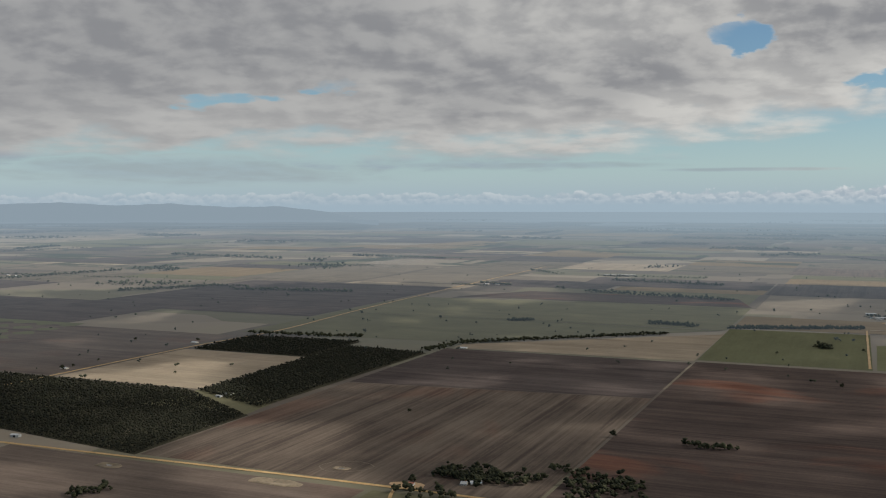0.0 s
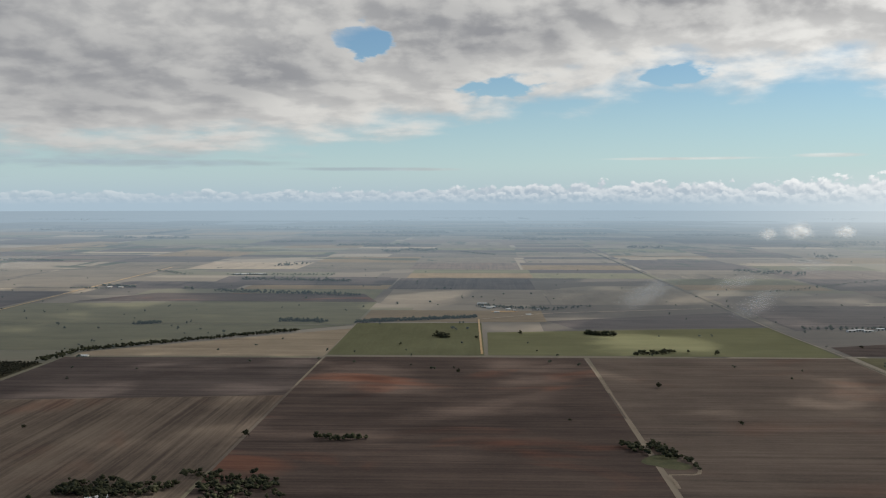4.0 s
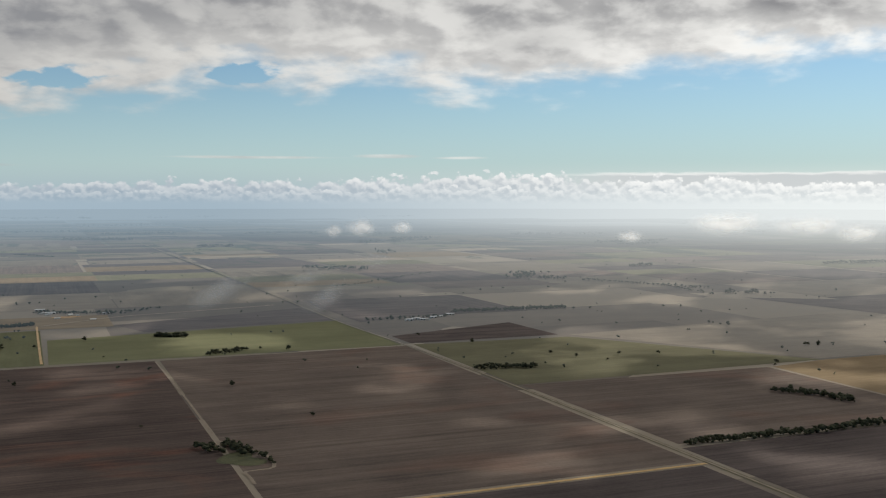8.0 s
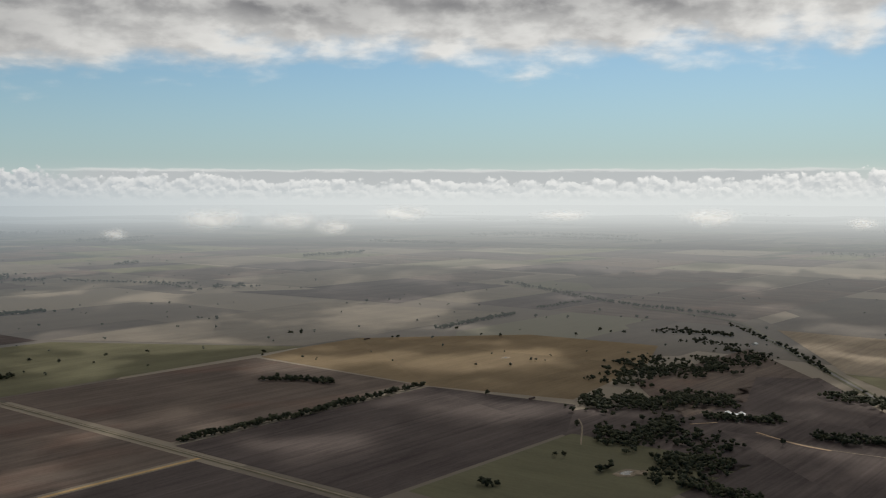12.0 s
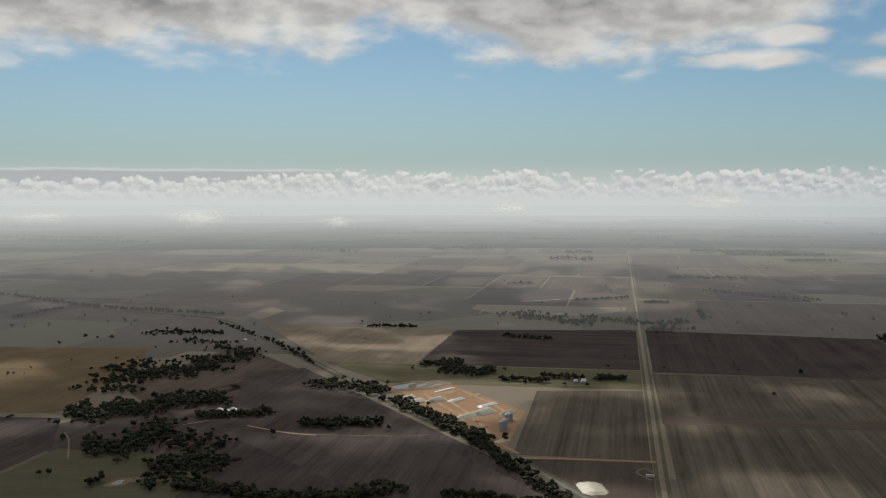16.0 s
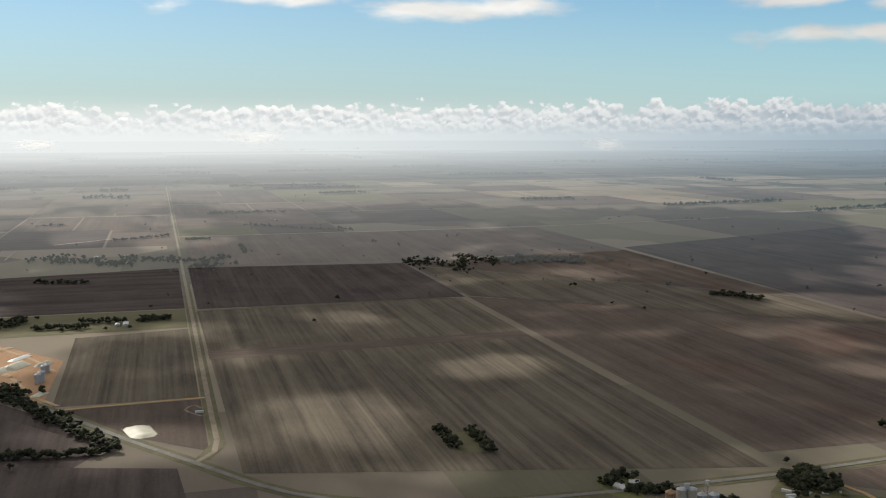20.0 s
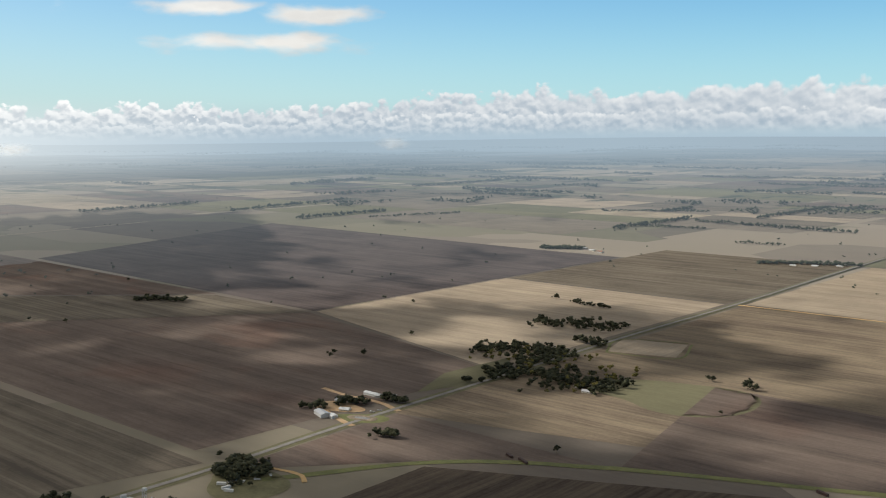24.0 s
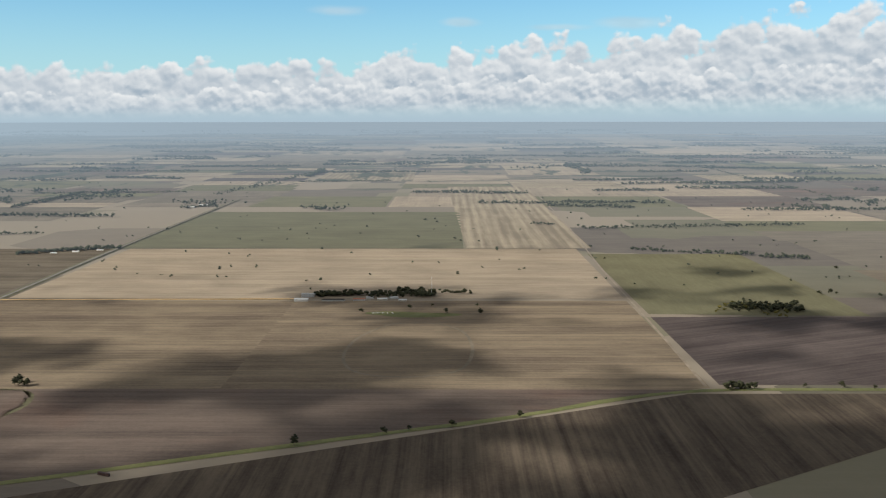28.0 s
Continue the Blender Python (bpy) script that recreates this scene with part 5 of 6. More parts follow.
def vehicle(x, y, turned, mat=None, label="white farm truck parked in the yard"):
    o = base("truck", x, y, turned, label, "truck", "parked farm vehicles")
    part("cab", solid(((2.6, 0, 1.7), (1.7, 2.2, 1.9)), ((3.5, 0, 1.2), (0.7, 2.1, 0.9))), mat or TIN_WHITE, o)
    part("windscreen", solid(((3.47, 0, 2.1), (0.06, 1.9, 0.7))), GLASS_PANE, o)
    part("tray", solid(((-0.9, 0, 1.15), (5.0, 2.3, 0.2)), ((-0.9, -1.1, 1.6), (5.0, 0.08, 0.8)), ((-0.9, 1.1, 1.6), (5.0, 0.08, 0.8))), WALL_IRON, o)
    for cx in (2.7, -1.6, -2.6):
        for cy in (-1.0, 1.0):
            bm = bmesh.new()
            bmesh.ops.create_cone(bm, cap_ends=True, segments=14, radius1=0.5, radius2=0.5, depth=0.35, matrix=Matrix.Translation((cx, cy, 0.5)) @ Matrix.Rotation(math.pi / 2, 4, "X"))
            part("wheel", bm, DARK, o)
    return o


def mast(x, y, tall=45):
    o = base("radio_mast", x, y, 0, "thin grey lattice radio mast", "mast")
    part("pole", tube(0.35, tall, 0, 8, 0.2), STEEL, o)
    for k in range(3):
        part("antenna", solid(((0, 0, tall * (0.7 + 0.1 * k)), (1.6, 0.2, 0.2))), STEEL, o)
    return o


# silos by the railway, with a house and a yard beside them
concrete_silos(909, -528, 75)
elevator(908, -552)
silo(909, -546, 5.5, 14)
silo(906, -559, 5.5, 14)
silo(932, -522, 6, 11, RUST, "rust-stained round grain silo")
house(983, -488, 16, 10, 20)
house(993, -509, 11, 8, 70)
grove((970, -491), (960, -538), 8, 22, 9)
grove((1005, -476), (1012, -511), 6, 9, 8)
grove((918, -572), (896, -584), 8, 10, 9)
round_patch("yard", 989, -492, 45, 25, GREEN_VERGE, label="green house garden", category="yard")
wagon(921, -659, 35, 11, TIN_WHITE, "white site hut in an untidy yard")
wagon(921, -674, 78, 11, TIN_WHITE, "white site hut in an untidy yard")
wagon(907, -655, 84, 11, TIN_WHITE, "white site hut in an untidy yard")
wagon(897, -651, 22, 11, TIN_WHITE, "white site hut in an untidy yard")
vehicle(910, -682, 124)
vehicle(903, -696, 50)
vehicle(904, -716, 156)
vehicle(931, -694, 80)
round_patch("yard", 903, -681, 60, 45, VERGE, label="rough grassed yard beside the railway", category="yard")
ribbon("road", [(962, -734), (930, -732), (895, -740), (876, -740), (855, -727)], 6, DIRT_ROAD, 6, "sandy track round the yard", step=12.0, wobble=0.08)
# farm by the highway
ribbon("road", [(1163, -1030), (1101, -1023), (1064, -1027), (1030, -1027), (980, -1013)], 9, SAND, 6, "sandy farmyard drive", step=12.0, wobble=0.08)
ribbon("road", [(1089, -1012), (1083, -977), (1061, -944), (1019, -929), (977, -918)], 9, SAND, 6, "sandy loop through the farmyard", step=12.0, wobble=0.08)
round_patch("yard", 1064, -972, 42, 24, SAND, 20, label="bare sandy farmyard", category="yard")
round_patch("yard", 994, -953, 38, 22, GREEN_VERGE, 20, label="green lawn round the farm dam", category="yard")
dam(994, -953, 14, 8, 20, 0.8, "small dark farm dam on a green lawn")
shed(1049, -926, 28, 14, 5, -20)
shed(1029, -929, 14, 9, 4, -20, ROOF_WHITE, "white farm shed joined to a larger one")
house(1043, -965, 15, 10, 25)
silo(1075, -979, 3.5, 8)
silo(1078, -987, 3, 7)
shed(1074, -1050, 26, 10, 4, 0, ROOF_WHITE)
shed(1053, -1052, 22, 10, 4, 35, ROOF_WHITE)
shed(1047, -1063, 18, 9, 4, 0, ROOF_WHITE)
house(1094, -960, 12, 9, 10)
vehicle(1006, -984, 20)
vehicle(1064, -999, 80)
vehicle(1003, -996, 20)
# homestead grove and fenced ground past it
house(834, -1283, 16, 10, 10)
house(861, -1300, 10, 7, 80)
shed(978, -1284, 12, 8, 3.5, 40)
round_patch("paddock", 716, -1355, 125, 95, FIELD["olive"], 30, layer=3, rough=0.16, label="olive grassed paddock beside the homestead", category="grass")
field("olive", [(1034, -1109), (981, -1265), (1074, -1401), (1085, -1232)], 3)
field("pale", [(974, -1557), (849, -1594), (885, -1708), (1009, -1678)], 3)
ribbon("road", [(968, -1549), (844, -1585), (879, -1712)], 5, GREEN_VERGE, 6, "grassed bank round the paddock", step=12.0, wobble=0.08)
ribbon("road", [(968, -1549), (1008, -1665), (890, -1718)], 5, GREEN_VERGE, 6, "grassed bank round the paddock", step=12.0, wobble=0.08)
wagon(735, -957, -25)
wagon(393, -1084, -25, 16)
wagon(710, -952, -25, 20)
house(1872, -2894, 20, 12, 0)
shed(1927, -2921, 30, 14, 5, 0, ROOF_WHITE)
shed(1821, -2866, 20, 12, 5, 0, ROOF_RED)
house(1194, -2963, 18, 11, 0)
house(1140, -2996, 18, 11, 0)
house(1078, -3033, 18, 11, 0)
shed(1152, -4628, 40, 18, 6, 0, ROOF_WHITE)
shed(1192, -4535, 40, 18, 6, 0, ROOF_WHITE)
# long farm on the dirt road
silo(335, -2227, 3.6, 8, ROOF_WHITE, 'white round field silo in a row of five')
silo(330, -2227, 3.6, 8, ROOF_WHITE, 'white round field silo in a row of five')
silo(324, -2227, 3.6, 8, ROOF_WHITE, 'white round field silo in a row of five')
silo(318, -2227, 3.6, 8, ROOF_WHITE, 'white round field silo in a row of five')
silo(312, -2227, 3.6, 8, ROOF_WHITE, 'white round field silo in a row of five')
shed(331, -2177, 30, 14, 5, 0, ROOF_WHITE)
shed(204, -2185, 26, 11, 4, 0, ROOF_RED)
house(152, -2192, 22, 11, 0)
shed(128, -2206, 20, 10, 4, 30, ROOF_WHITE)
house(106, -2178, 18, 10, 0)
shed(181, -2206, 16, 9, 4, 0)
shed(260, -2177, 50, 9, 3.5, 0, DARK, 'long dark open-sided hay shed')
mast(43, -2242)
round_patch("yard", 79, -2023, 90, 30, GREEN_VERGE, label="grassy strip in front of the farm", category="yard", rough=0.2)
vehicle(159, -2035, 0)
vehicle(150, -2035, 30)
vehicle(140, -2035, 60)
vehicle(131, -2035, 90)
vehicle(121, -2035, 120)
# farm among the green fields
shed(2, 3811, 34, 14, 5, 0, ROOF_WHITE)
shed(35, 3696, 34, 14, 5, 0, ROOF_WHITE)
house(55, 3533, 18, 11, 0)
house(97, 3629, 20, 11, 40)
shed(215, 3626, 26, 11, 4, 0, ROOF_WHITE)
house(164, 3462, 18, 10, 0)
shed(120, 3595, 20, 10, 4, 90)
round_patch("yard", 80, 3571, 50, 25, SAND, label="bare sandy farmyard", category="yard")
ribbon("road", [(-9, 3340), (-3, 2889), (2, 2573)], 6, DIRT_ROAD, 5, "sandy farm track", step=12.0, wobble=0.08)
ribbon("road", [(2, 3342), (134, 3441), (254, 3525), (492, 3593), (819, 3691)], 7, FAR_ROAD, 5, "pale road past the farm", step=12.0, wobble=0.08)
# farm by the straight road
shed(1123, 3055, 26, 12, 4.5, 0, ROOF_WHITE)
shed(1154, 3075, 30, 12, 4.5, 0, ROOF_WHITE)
shed(1169, 3052, 20, 12, 4.5, 0, ROOF_WHITE)
shed(1225, 3097, 24, 12, 4.5, 0, ROOF_WHITE)
shed(1307, 3151, 30, 12, 4.5, 0, ROOF_WHITE)
house(1260, 3117, 18, 11, 0)
house(1190, 3060, 18, 10, 90)
# plantation house, roadside dams and homestead in the north-west
shed(-1334, 1256, 16, 9, 4, 10, ROOF_WHITE)
house(-1218, 1705, 22, 11, 0)
shed(-1222, 1678, 12, 8, 3.5, 0)
house(-1769, 1819, 16, 10, 0)
house(-1757, 2301, 18, 10, 0)
dam(-1057, 1172, 14, 9, 0, 0.35)
dam(-775, 1194, 26, 11, 0, 0.1, "dry pale clay dam with white rims")
dam(-724, 1295, 10, 5, 0, 0.5)
ribbon("track", [(-762, 1295), (-754, 1324), (-714, 1341), (-684, 1325), (-691, 1298), (-718, 1277), (-745, 1278), (-762, 1295)], 1.6, FAINT, 4, "worn oval dirt track", step=12.0, category="track")
house(-509, 1299, 16, 9, 30)
house(-523, 1290, 9, 7, 0)
vehicle(-592, 1251, 10)
vehicle(-584, 1248, 100)
shed(-592, 1260, 10, 7, 3, 0, ROOF_RED)
round_patch("yard", -595, 1256, 30, 14, SAND, label="bare orange farmyard", category="yard")
ribbon("road", [(-605, 1236), (-600, 1215), (-591, 1190)], 5, DIRT_ROAD, 6, "sandy side track", step=12.0, wobble=0.08)
ribbon("road", [(-1803, 4293), (-1776, 4589), (-1634, 4649)], 6, DIRT_ROAD, 5, "sandy farm track", step=12.0, wobble=0.08)
house(-1709, 4507, 20, 12, 0)
house(-1652, 4496, 20, 12, 0)
house(-1621, 4545, 20, 12, 0)
shed(-1293, 5284, 60, 16, 5, 0, ROOF_WHITE, 'long white broiler shed in a row')
shed(-1259, 5298, 60, 16, 5, 0, ROOF_WHITE, 'long white broiler shed in a row')
shed(-1226, 5313, 60, 16, 5, 0, ROOF_WHITE, 'long white broiler shed in a row')
shed(-1192, 5327, 60, 16, 5, 0, ROOF_WHITE, 'long white broiler shed in a row')
house(-4323, 4044, 20, 12, 0)
house(-4248, 4031, 20, 12, 0)
house(9, 3710, 20, 12, 0)
house(28, 3665, 20, 12, 0)
house(-1016, 2500, 20, 12, 0)
# green hollow with a loop track
round_patch("grass_hollow", 280, 1514, 38, 34, DIM_GRASS, 20, rough=0.28, label="dim green grassed hollow in the ploughed field", category="grass")
ribbon("road", [(268, 1646), (296, 1582), (321, 1536), (323, 1466), (309, 1444), (275, 1442), (275, 1404), (274, 1372)], 6, PALE_ROAD, 6, "pale track round the hollow", step=12.0, wobble=0.08)
# creek country: dams, homestead
dam(1264, 682, 17, 9, 0, 0.8)
dam(1982, 1405, 10, 6, 0, 0.5)
dam(1276, 669, 9, 7, 0, 0.0)
house(1719, 715, 16, 9, 17)
house(1697, 695, 12, 9, 26)
house(1728, 729, 10, 9, 8)
shed(1723, 698, 12, 8, 3.5, 20)
wagon(1614, 1081, 0, 18)
wagon(1998, 1886, 0, 22)
house(2582, 1016, 16, 10, 0)
ribbon("road", [(1607, 746), (1626, 732), (1648, 714)], 4, SAND, 5, "sandy creek track", step=12.0, wobble=0.08)
ribbon("road", [(1623, 634), (1601, 590), (1582, 543), (1576, 495)], 5, SAND, 5, "sandy homestead track", step=12.0, wobble=0.08)
ribbon("road", [(1520, 918), (1474, 883), (1364, 819)], 2.6, CLAY, 5, "pale track beside the field", step=12.0, wobble=0.08)
# grain depot
heap(1867, 389, 56, 30, 6, -28)
heap(1883, 350, 48, 27, 8, -28)
heap(1899, 312, 48, 19, 4, -28, ROOF_WHITE, 'grain stockpile under a white tarpaulin on the depot pad')
heap(1864, 246, 56, 19, 3, -28, ROOF_WHITE, 'grain stockpile under a white tarpaulin on the depot pad')
heap(1795, 245, 60, 31, 8, -28)
heap(1762, 269, 56, 27, 6, -28)
heap(1800, 200, 40, 19, 6, -28)
heap(1593, 186, 33, 18, 2, -28)
heap(1999, 353, 72, 10, 1, -28, ROOF_WHITE, 'grain stockpile under a white tarpaulin on the depot pad')
heap(1354, 35, 62, 36, 3.5, 15)
heap(1903, 412, 48, 22, 5, -28)
heap(1949, 286, 48, 18, 2, -28, SAND, 'long low heap of bare orange soil on the depot')
heap(1970, 340, 48, 16, 2, -28, SAND, 'long low heap of bare orange soil on the depot')
silo(1667, 195, 5.5, 15)
silo(1684, 192, 5.5, 15)
silo(1740, 194, 5, 12)
silo(1749, 190, 5, 12)
vehicle(1675, 235, 44)
vehicle(1667, 228, 86)
vehicle(1683, 225, 121)
vehicle(1770, 330, 24)
vehicle(1761, 320, 80)
shed(2134, 75, 34, 10, 4, 0, ROOF_WHITE)
shed(2128, 91, 16, 9, 4, 0)
dam(2022, 431, 46, 24, -30, 0.86, 'large pale settling pond beside the depot')
dam(2040, 394, 40, 20, -30, 0.86, 'large pale settling pond beside the depot')
ribbon("road", [(1920, 343), (1762, 259), (1596, 198), (1518, 153)], 7, SAND, 6, "sandy haul track across the depot", step=12.0, wobble=0.08)
ribbon("road", [(1953, 388), (1808, 308), (1717, 238)], 7, SAND, 6, "sandy haul track across the depot", step=12.0, wobble=0.08)
ribbon("road", [(1994, 315), (1859, 230), (1740, 175)], 7, SAND, 6, "sandy haul track across the depot", step=12.0, wobble=0.08)
ribbon("road", [(1900, 235), (1809, 255), (1717, 292)], 7, SAND, 6, "sandy haul track across the depot", step=12.0, wobble=0.08)
ribbon("road", [(1446, -49), (1468, -39), (1446, -26), (1424, -36), (1407, -47)], 4, CLAY, 5, "worn dirt track", step=12.0, wobble=0.08)
wagon(1425, -45, 90, 12, TIN_WHITE, 'white weighbridge hut beside the road')
house(1716, 709, 14, 9, 5)
house(1735, 706, 14, 9, 15)
house(1694, 710, 14, 9, 45)
ribbon("road", [(1610, 627), (1585, 536), (1582, 468), (1598, 339), (1616, 310)], 2.6, CLAY, 5, "pale track across the field", step=12.0, wobble=0.08)
ribbon("road", [(3721, 362), (3788, 270), (3880, 166)], 10, FAR_ROAD, 5, "pale sandy yard track", step=12.0, wobble=0.08)
ribbon("road", [(3319, 467), (3579, 466)], 6, FAR_ROAD, 5, "pale farm track", step=12.0, wobble=0.08)
house(4520, -482, 20, 12, 0)
house(4493, -504, 20, 12, 0)
house(3320, 199, 20, 12, 0)
house(3254, 251, 20, 12, 0)
house(3146, 98, 20, 12, 0)
field("olive", [(1244, -345), (1232, -387), (1146, -387), (1151, -348)], 3, "y")
ribbon("road", [(2262, -53), (2269, -379), (2267, -668)], 5, VERGE, 4, "grass edge between stubble fields", step=12.0, wobble=0.08)
ribbon("track", [(75, -1937), (119, -1920), (166, -1817), (183, -1703), (174, -1601), (141, -1539), (68, -1519), (-2, -1547), (-31, -1622), (-38, -1748), (-19, -1868), (31, -1931), (75, -1937)], 6, FAINT, 4, "pale worn oval track in the ploughed field", step=20.0, category="track")

# ---------------------------------------------------------------- shreds of low cloud
scene.cycles.transparent_max_bounces = 24
MIST, n = material("mist")
uv = n.add("ShaderNodeUVMap", uv_map="ground").outputs[0]
core = n.add("ShaderNodeSeparateXYZ", {0: uv}).outputs[0]
curl = n.noise(n.add("ShaderNodeTexCoord").outputs["Object"], 0.010, 3.0, 0.5, 0.4)
thin = n.span(n.math("ADD", core, n.math("MULTIPLY", n.math("SUBTRACT", curl, 0.5), 1.5)), 0.10, 0.95)
thin = n.math("MULTIPLY", n.math("MULTIPLY", thin, n.span(core, 0.0, 0.8)), n.add("ShaderNodeSeparateXYZ", {0: uv}).outputs[1])
pale = n.add("ShaderNodeAddShader", {0: n.add("ShaderNodeBsdfDiffuse", {0: (0.42, 0.42, 0.42, 1)}).outputs[0], 1: n.add("ShaderNodeBsdfTranslucent", {0: (0.50, 0.50, 0.50, 1)}).outputs[0]}).outputs[0]
finish(n, n.add("ShaderNodeMixShader", {0: thin, 1: n.add("ShaderNodeBsdfTransparent").outputs[0], 2: pale}).outputs[0])


def mist(turn_, up_, wide, high, strength, dist=4550.0, lean=0.0):
    """A shred of low cloud: a lumpy lens that thins out to its rim. Angles in degrees as seen from the drone."""
    q = radians(turn_)
    out, side, top = np.array((-math.sin(q), math.cos(q), 0)), np.array((math.cos(q), math.sin(q), 0)), np.array((0, 0, 1.0))
    c0 = out * dist + top * (EYE + dist * math.tan(radians(up_)))
    verts, uvs, rings, n_ = [], [], 9, 40
    for face in (-1, 1):
        for i in range(rings):
            r = i / (rings - 1)
            for k in range(n_):
                a = k * 2 * math.pi / n_
                x, z = math.cos(a) * r, math.sin(a) * r
                lump_ = 0.25 + 0.2 * noise.noise(Vector((x * 2 + turn_, z * 2, face)))
                deep = face * (1 - r * r) * lump_ * dist * radians(high)
                verts.append(side * dist * radians(wide * 0.72) * (x + lean * z) + top * dist * radians(high * 0.72) * z + out * deep)
                uvs.append((1 - r, strength * 0.5))
    faces = []
    for f in range(2):
        o = f * rings * n_
        for i in range(rings - 1):
            for k in range(n_):
                quad = (o + i * n_ + k, o + i * n_ + (k + 1) % n_, o + (i + 1) * n_ + (k + 1) % n_, o + (i + 1) * n_ + k)
                faces.append(quad if f else quad[::-1])
    ob = mesh_object("mist", verts, faces, MIST, uvs, smooth=True)
    ob.location = c0
    return tagged(ob, "thin white shred of low drifting cloud", "cloud", "low cloud shreds", "structure")


mist(-38.1, -1.37, 4.0, 1.3, 0.90, 4550, 0.0)
mist(-32.8, -2.14, 1.46, 0.71, 0.70, 4500, 0.0)
mist(-17.5, -1.65, 1.79, 1.04, 0.70, 4400, 0.0)
mist(-15.9, -1.84, 1.10, 0.71, 0.60, 4400, 0.0)
mist(-19.8, -1.66, 1.30, 0.78, 0.60, 4400, 0.0)
mist(-18.3, -3.53, 2.27, 0.97, 0.20, 3900, 0.0)
mist(-42.3, -1.49, 3.57, 1.10, 0.60, 4550, 0.0)
mist(-44.7, -1.83, 2.27, 1.04, 0.70, 4550, 0.0)
mist(-9.5, -5.20, 2.60, 2.08, 0.35, 3300, 0.9)
mist(-15.4, -5.61, 2.14, 1.95, 0.30, 3300, 0.9)
mist(-14.4, -4.48, 2.27, 0.97, 0.30, 3500, 0.6)
mist(-48.7, -1.06, 3.57, 0.97, 0.70, 4600, 0.0)
mist(-57.8, -1.19, 3.57, 0.71, 0.60, 4600, 0.0)
mist(-66.0, -1.28, 3.4, 1.1, 0.90, 4600, 0.0)
mist(-73.8, -1.53, 1.62, 0.65, 0.80, 4600, 0.0)
mist(-83.7, -0.76, 2.27, 0.65, 0.80, 4650, 0.0)
mist(-95.2, -0.38, 4.22, 0.97, 0.70, 4650, 0.0)
mist(25.4, -3.19, 4.55, 1.62, 0.15, 3600, 0.9)
mist(-115.1, -0.82, 2.60, 0.78, 0.60, 4650, 0.0)
mist(-135.6, -0.53, 2.27, 0.84, 0.50, 4600, 0.0)

# ---------------------------------------------------------------- the broken cloud cover overhead
# Added unseen to shade the fields, 1.6 km over the plain, above the picture; the gaps let the sun through.
COVER, n = material("shading_cloud")
both = n.add("ShaderNodeSeparateColor", {0: n.add("ShaderNodeVertexColor", layer_name="cover").outputs[0]})
dens, heavy = both.outputs[0], both.outputs[1]
wisp = n.noise(n.add("ShaderNodeTexCoord").outputs["Object"], 1 / 260, 6, 0.6)
solid_ = n.span(n.math("ADD", dens, n.math("MULTIPLY", n.math("SUBTRACT", wisp, 0.5), 2.2)), 0.18, 0.62)
solid_ = n.math("MULTIPLY", solid_, heavy)
damp = n.add("ShaderNodeAddShader", {0: n.add("ShaderNodeBsdfDiffuse", {0: (0.6, 0.6, 0.6, 1)}).outputs[0], 1: n.add("ShaderNodeBsdfTranslucent", {0: (0.38, 0.38, 0.39, 1)}).outputs[0]}).outputs[0]
finish(n, n.add("ShaderNodeMixShader", {0: solid_, 1: n.add("ShaderNodeBsdfTransparent").outputs[0], 2: damp}).outputs[0])
# gaps put where the ground should be sunny: east, north, size
GAPS_NORTH = [(-2193, 2736, 169), (-1538, 1816, 116), (-858, 1451, 115), (-4400, 5557, 346), (-4344, 7961, 447), (-1435, 6154, 374), (-1445, 3932, 190), (-274, 3946, 194), (-749, 1172, 80), (-2104, 2242, 95)]
GAPS_NORTH_EAST = [(741, 1928, 112), (788, 1620, 85), (1137, 1504, 106), (1576, 2343, 184), (535, 2825, 134), (692, 1324, 57), (1655, 1776, 116)]
GAPS_EAST = [(1107, 1370, 95), (1066, 1161, 74), (1844, 1442, 175), (2425, 2251, 245)]
GAPS_DEPOT = [(1840, 303, 198), (1341, 33, 79), (1504, -170, 81), (1562, -525, 79), (2052, -401, 85), (2562, 540, 173), (4014, 172, 250)]
GAPS_SOUTH_EAST = [(1318, -227, 88), (1103, -312, 73), (1588, -550, 59), (2077, -966, 85), (1735, -892, 69), (1357, -1133, 65), (1721, -169, 60)]
GAPS_SOUTH = [(1312, -1526, 114), (1899, -1516, 116), (1217, -2176, 175), (712, -1366, 104), (809, -1191, 77), (531, -1182, 77), (421, -1221, 60), (546, -2587, 169), (778, -2800, 161), (515, -1948, 87), (1351, -2586, 175), (780, -1958, 99)]
GAPS_SOUTH_WEST = [(468, -1230, 66), (278, -1947, 102), (-136, -1147, 75), (419, -3085, 212), (-229, -2619, 161), (465, -1792, 95), (-200, -1359, 60), (-797, -3086, 279), (-200, -1704, 92), (284, -5123, 548)]
CEILING = 1580.0
GAPS = GAPS_NORTH + GAPS_NORTH_EAST + GAPS_EAST + GAPS_DEPOT + GAPS_SOUTH_EAST + GAPS_SOUTH + GAPS_SOUTH_WEST


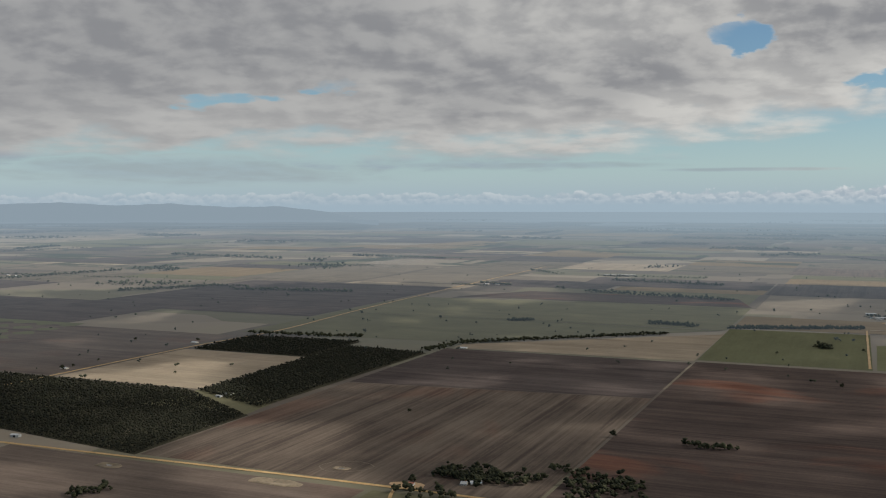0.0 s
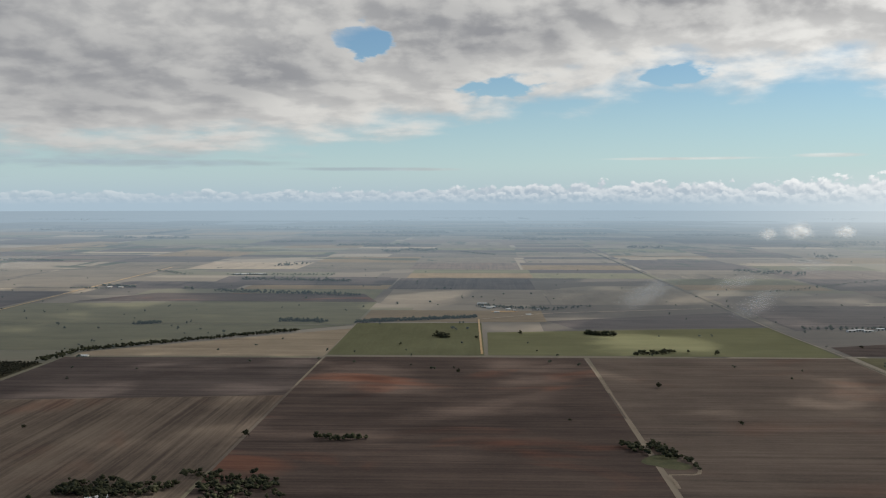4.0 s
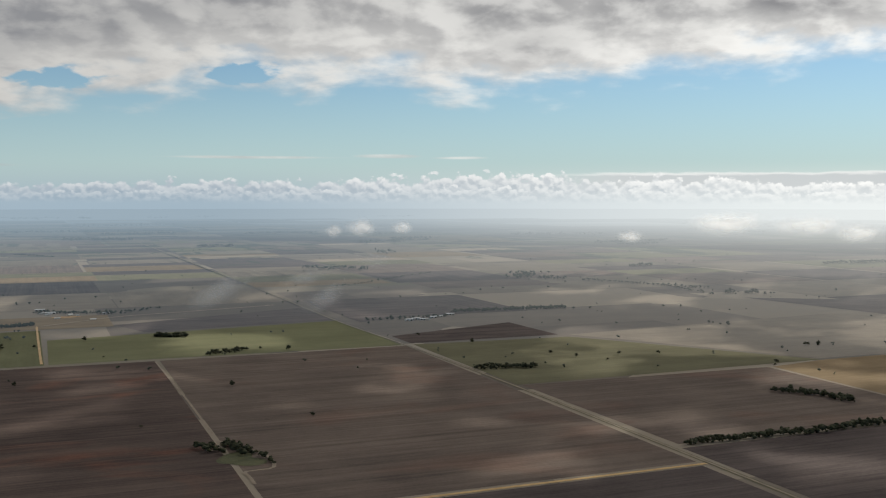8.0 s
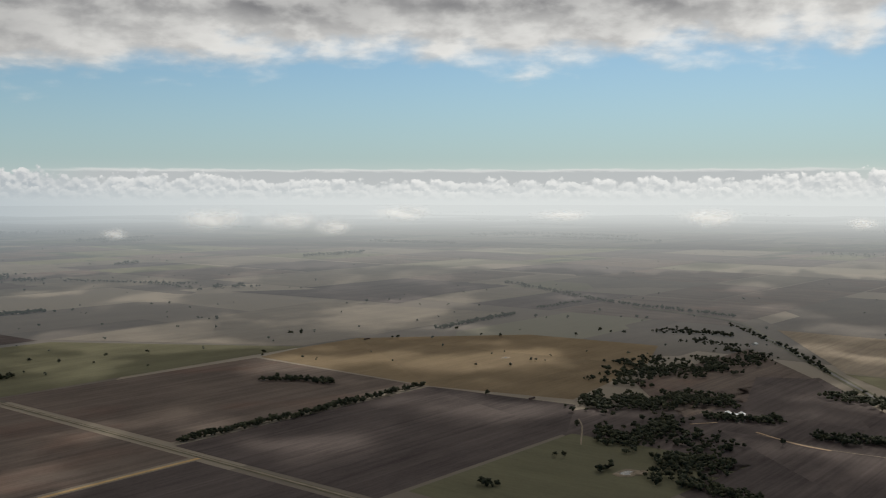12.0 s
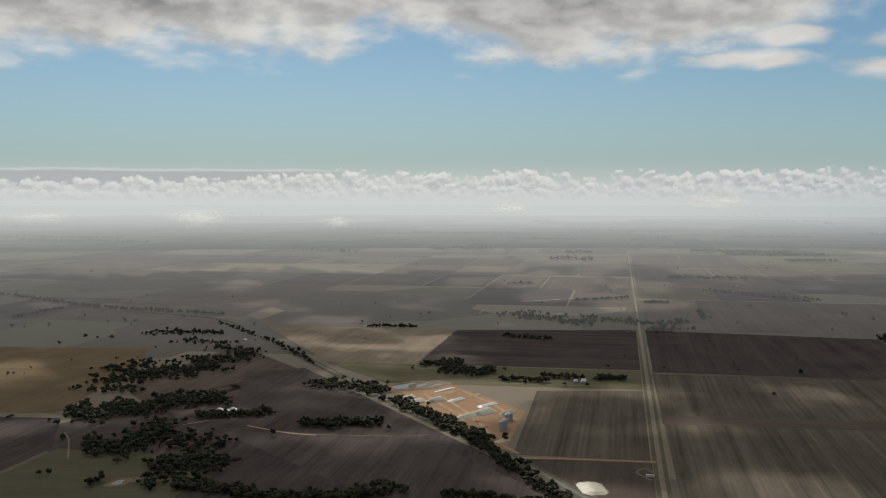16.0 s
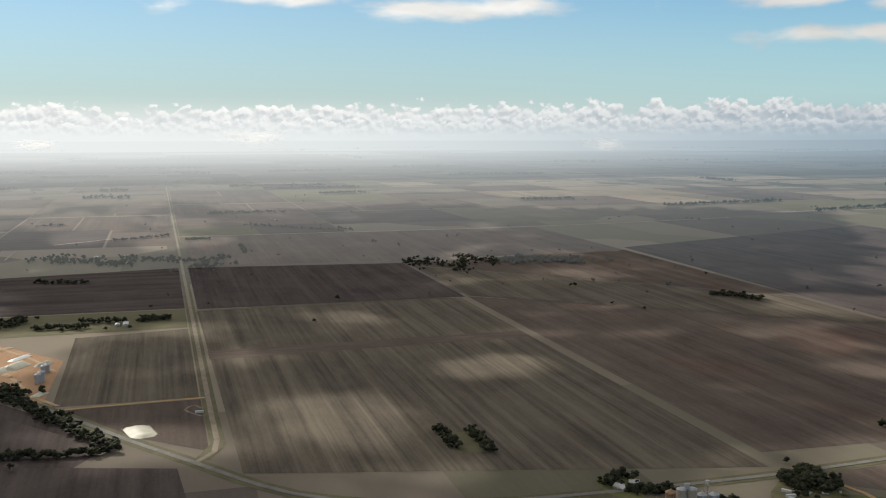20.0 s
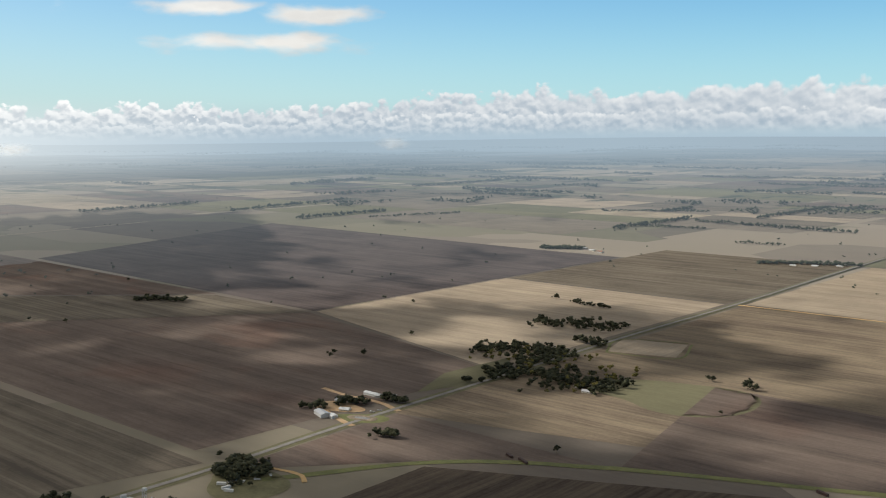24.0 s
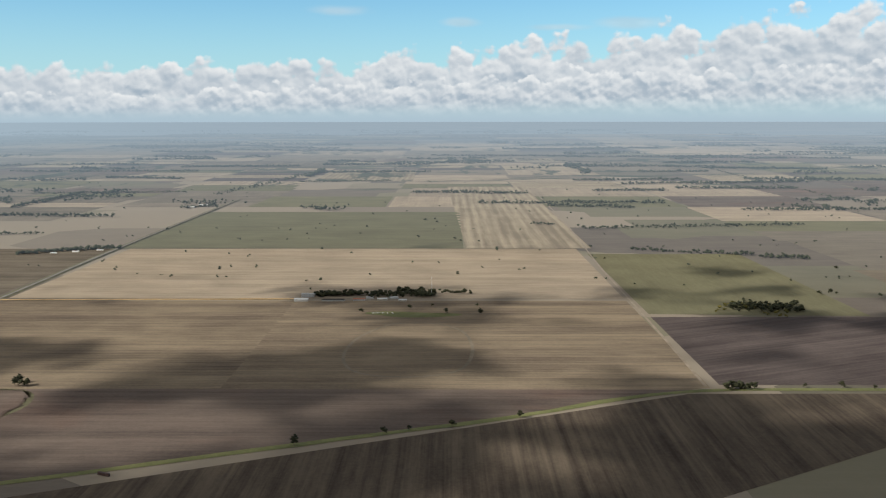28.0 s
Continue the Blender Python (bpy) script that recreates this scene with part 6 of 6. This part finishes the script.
def cloud_cover():
    cell, half = 70.0, 70
    drift = Vector((SUN_DIR.x, SUN_DIR.y)) * (CEILING / SUN_DIR.z)
    gx, gy = np.meshgrid(np.arange(-half, half + 1) * cell, np.arange(-half, half + 1) * cell, indexing="ij")
    x, y = gx.ravel(), gy.ravel()
    d = np.hypot(x, y)
    rough_ = np.array([noise.fractal(Vector((a / 520, b / 520, 0.5)), 0.6, 2.0, 3) for a, b in zip(x, y)])
    turn_ = np.degrees(np.arctan2(-x, y))
    turn_ = np.where(turn_ > 60, turn_ - 360, turn_)
    share_ = np.interp(turn_, (-240, -200, -160, -140, -125, -110, -60, -8, 20, 60), (0.40, 0.40, 0.42, 0.58, 0.80, 0.78, 0.76, 0.76, 0.58, 0.55))
    share_ = share_ - 0.5 * np.clip((d - 2000) / 1000, 0, 1) * (turn_ < -130)
    share_ = share_ + 0.2 * np.clip((d - 2300) / 800, 0, 1) * (turn_ > 0) + 0.2 * np.clip((turn_ - 20) / 15, 0, 1) * np.clip((d - 2300) / 800, 0, 1)
    share_ = share_ + 0.3 * np.clip((1500 - d) / 300, 0, 1) * (turn_ < -150) + 0.16 * np.clip((2000 - d) / 300, 0, 1) * (np.abs(turn_ + 121) < 10)
    cover_ = share_ + 0.45 * rough_
    for places in GAPS:
        p, s = lay(places[0], places[1])
        r = places[2] * 0.9
        cover_ -= (0.9 if places in GAPS_NORTH else 0.62) * np.exp(-((x - p[0]) ** 2 + (y - p[1]) ** 2) / (2 * (r * max(float(s), 0.5)) ** 2))
    heavy_ = np.interp(turn_, (-240, -150, -125, -105, -60, -20, 60), (1.0, 1.0, 0.92, 0.87, 0.88, 0.80, 0.76))
    z = CEILING + 60 * rough_ + 25 * np.sin(x / 170) * np.cos(y / 210)
    faces = grid_faces(2 * half + 1, 2 * half + 1)
    keep = (cover_[faces].max(1) > 0.02) & (d[faces].min(1) < 4000) & (d[faces].min(1) > 700)
    faces = faces[keep]
    used = np.unique(faces)
    back = np.zeros(len(x), np.int64)
    back[used] = np.arange(len(used))
    ob = mesh_object("cloud", np.stack([x + drift.x, y + drift.y, z], -1)[used], back[faces], COVER, smooth=True)
    att = ob.data.color_attributes.new("cover", "FLOAT_COLOR", "POINT")
    c = np.clip(cover_[used], 0, 1)
    att.data.foreach_set("color", np.stack([c, heavy_[used], c, np.ones_like(c)], -1).ravel())
    return tagged(ob, "unseen broken cloud cover added high overhead to shade the fields, with sunny gaps", "cloud", kind="structure")


cloud_cover()
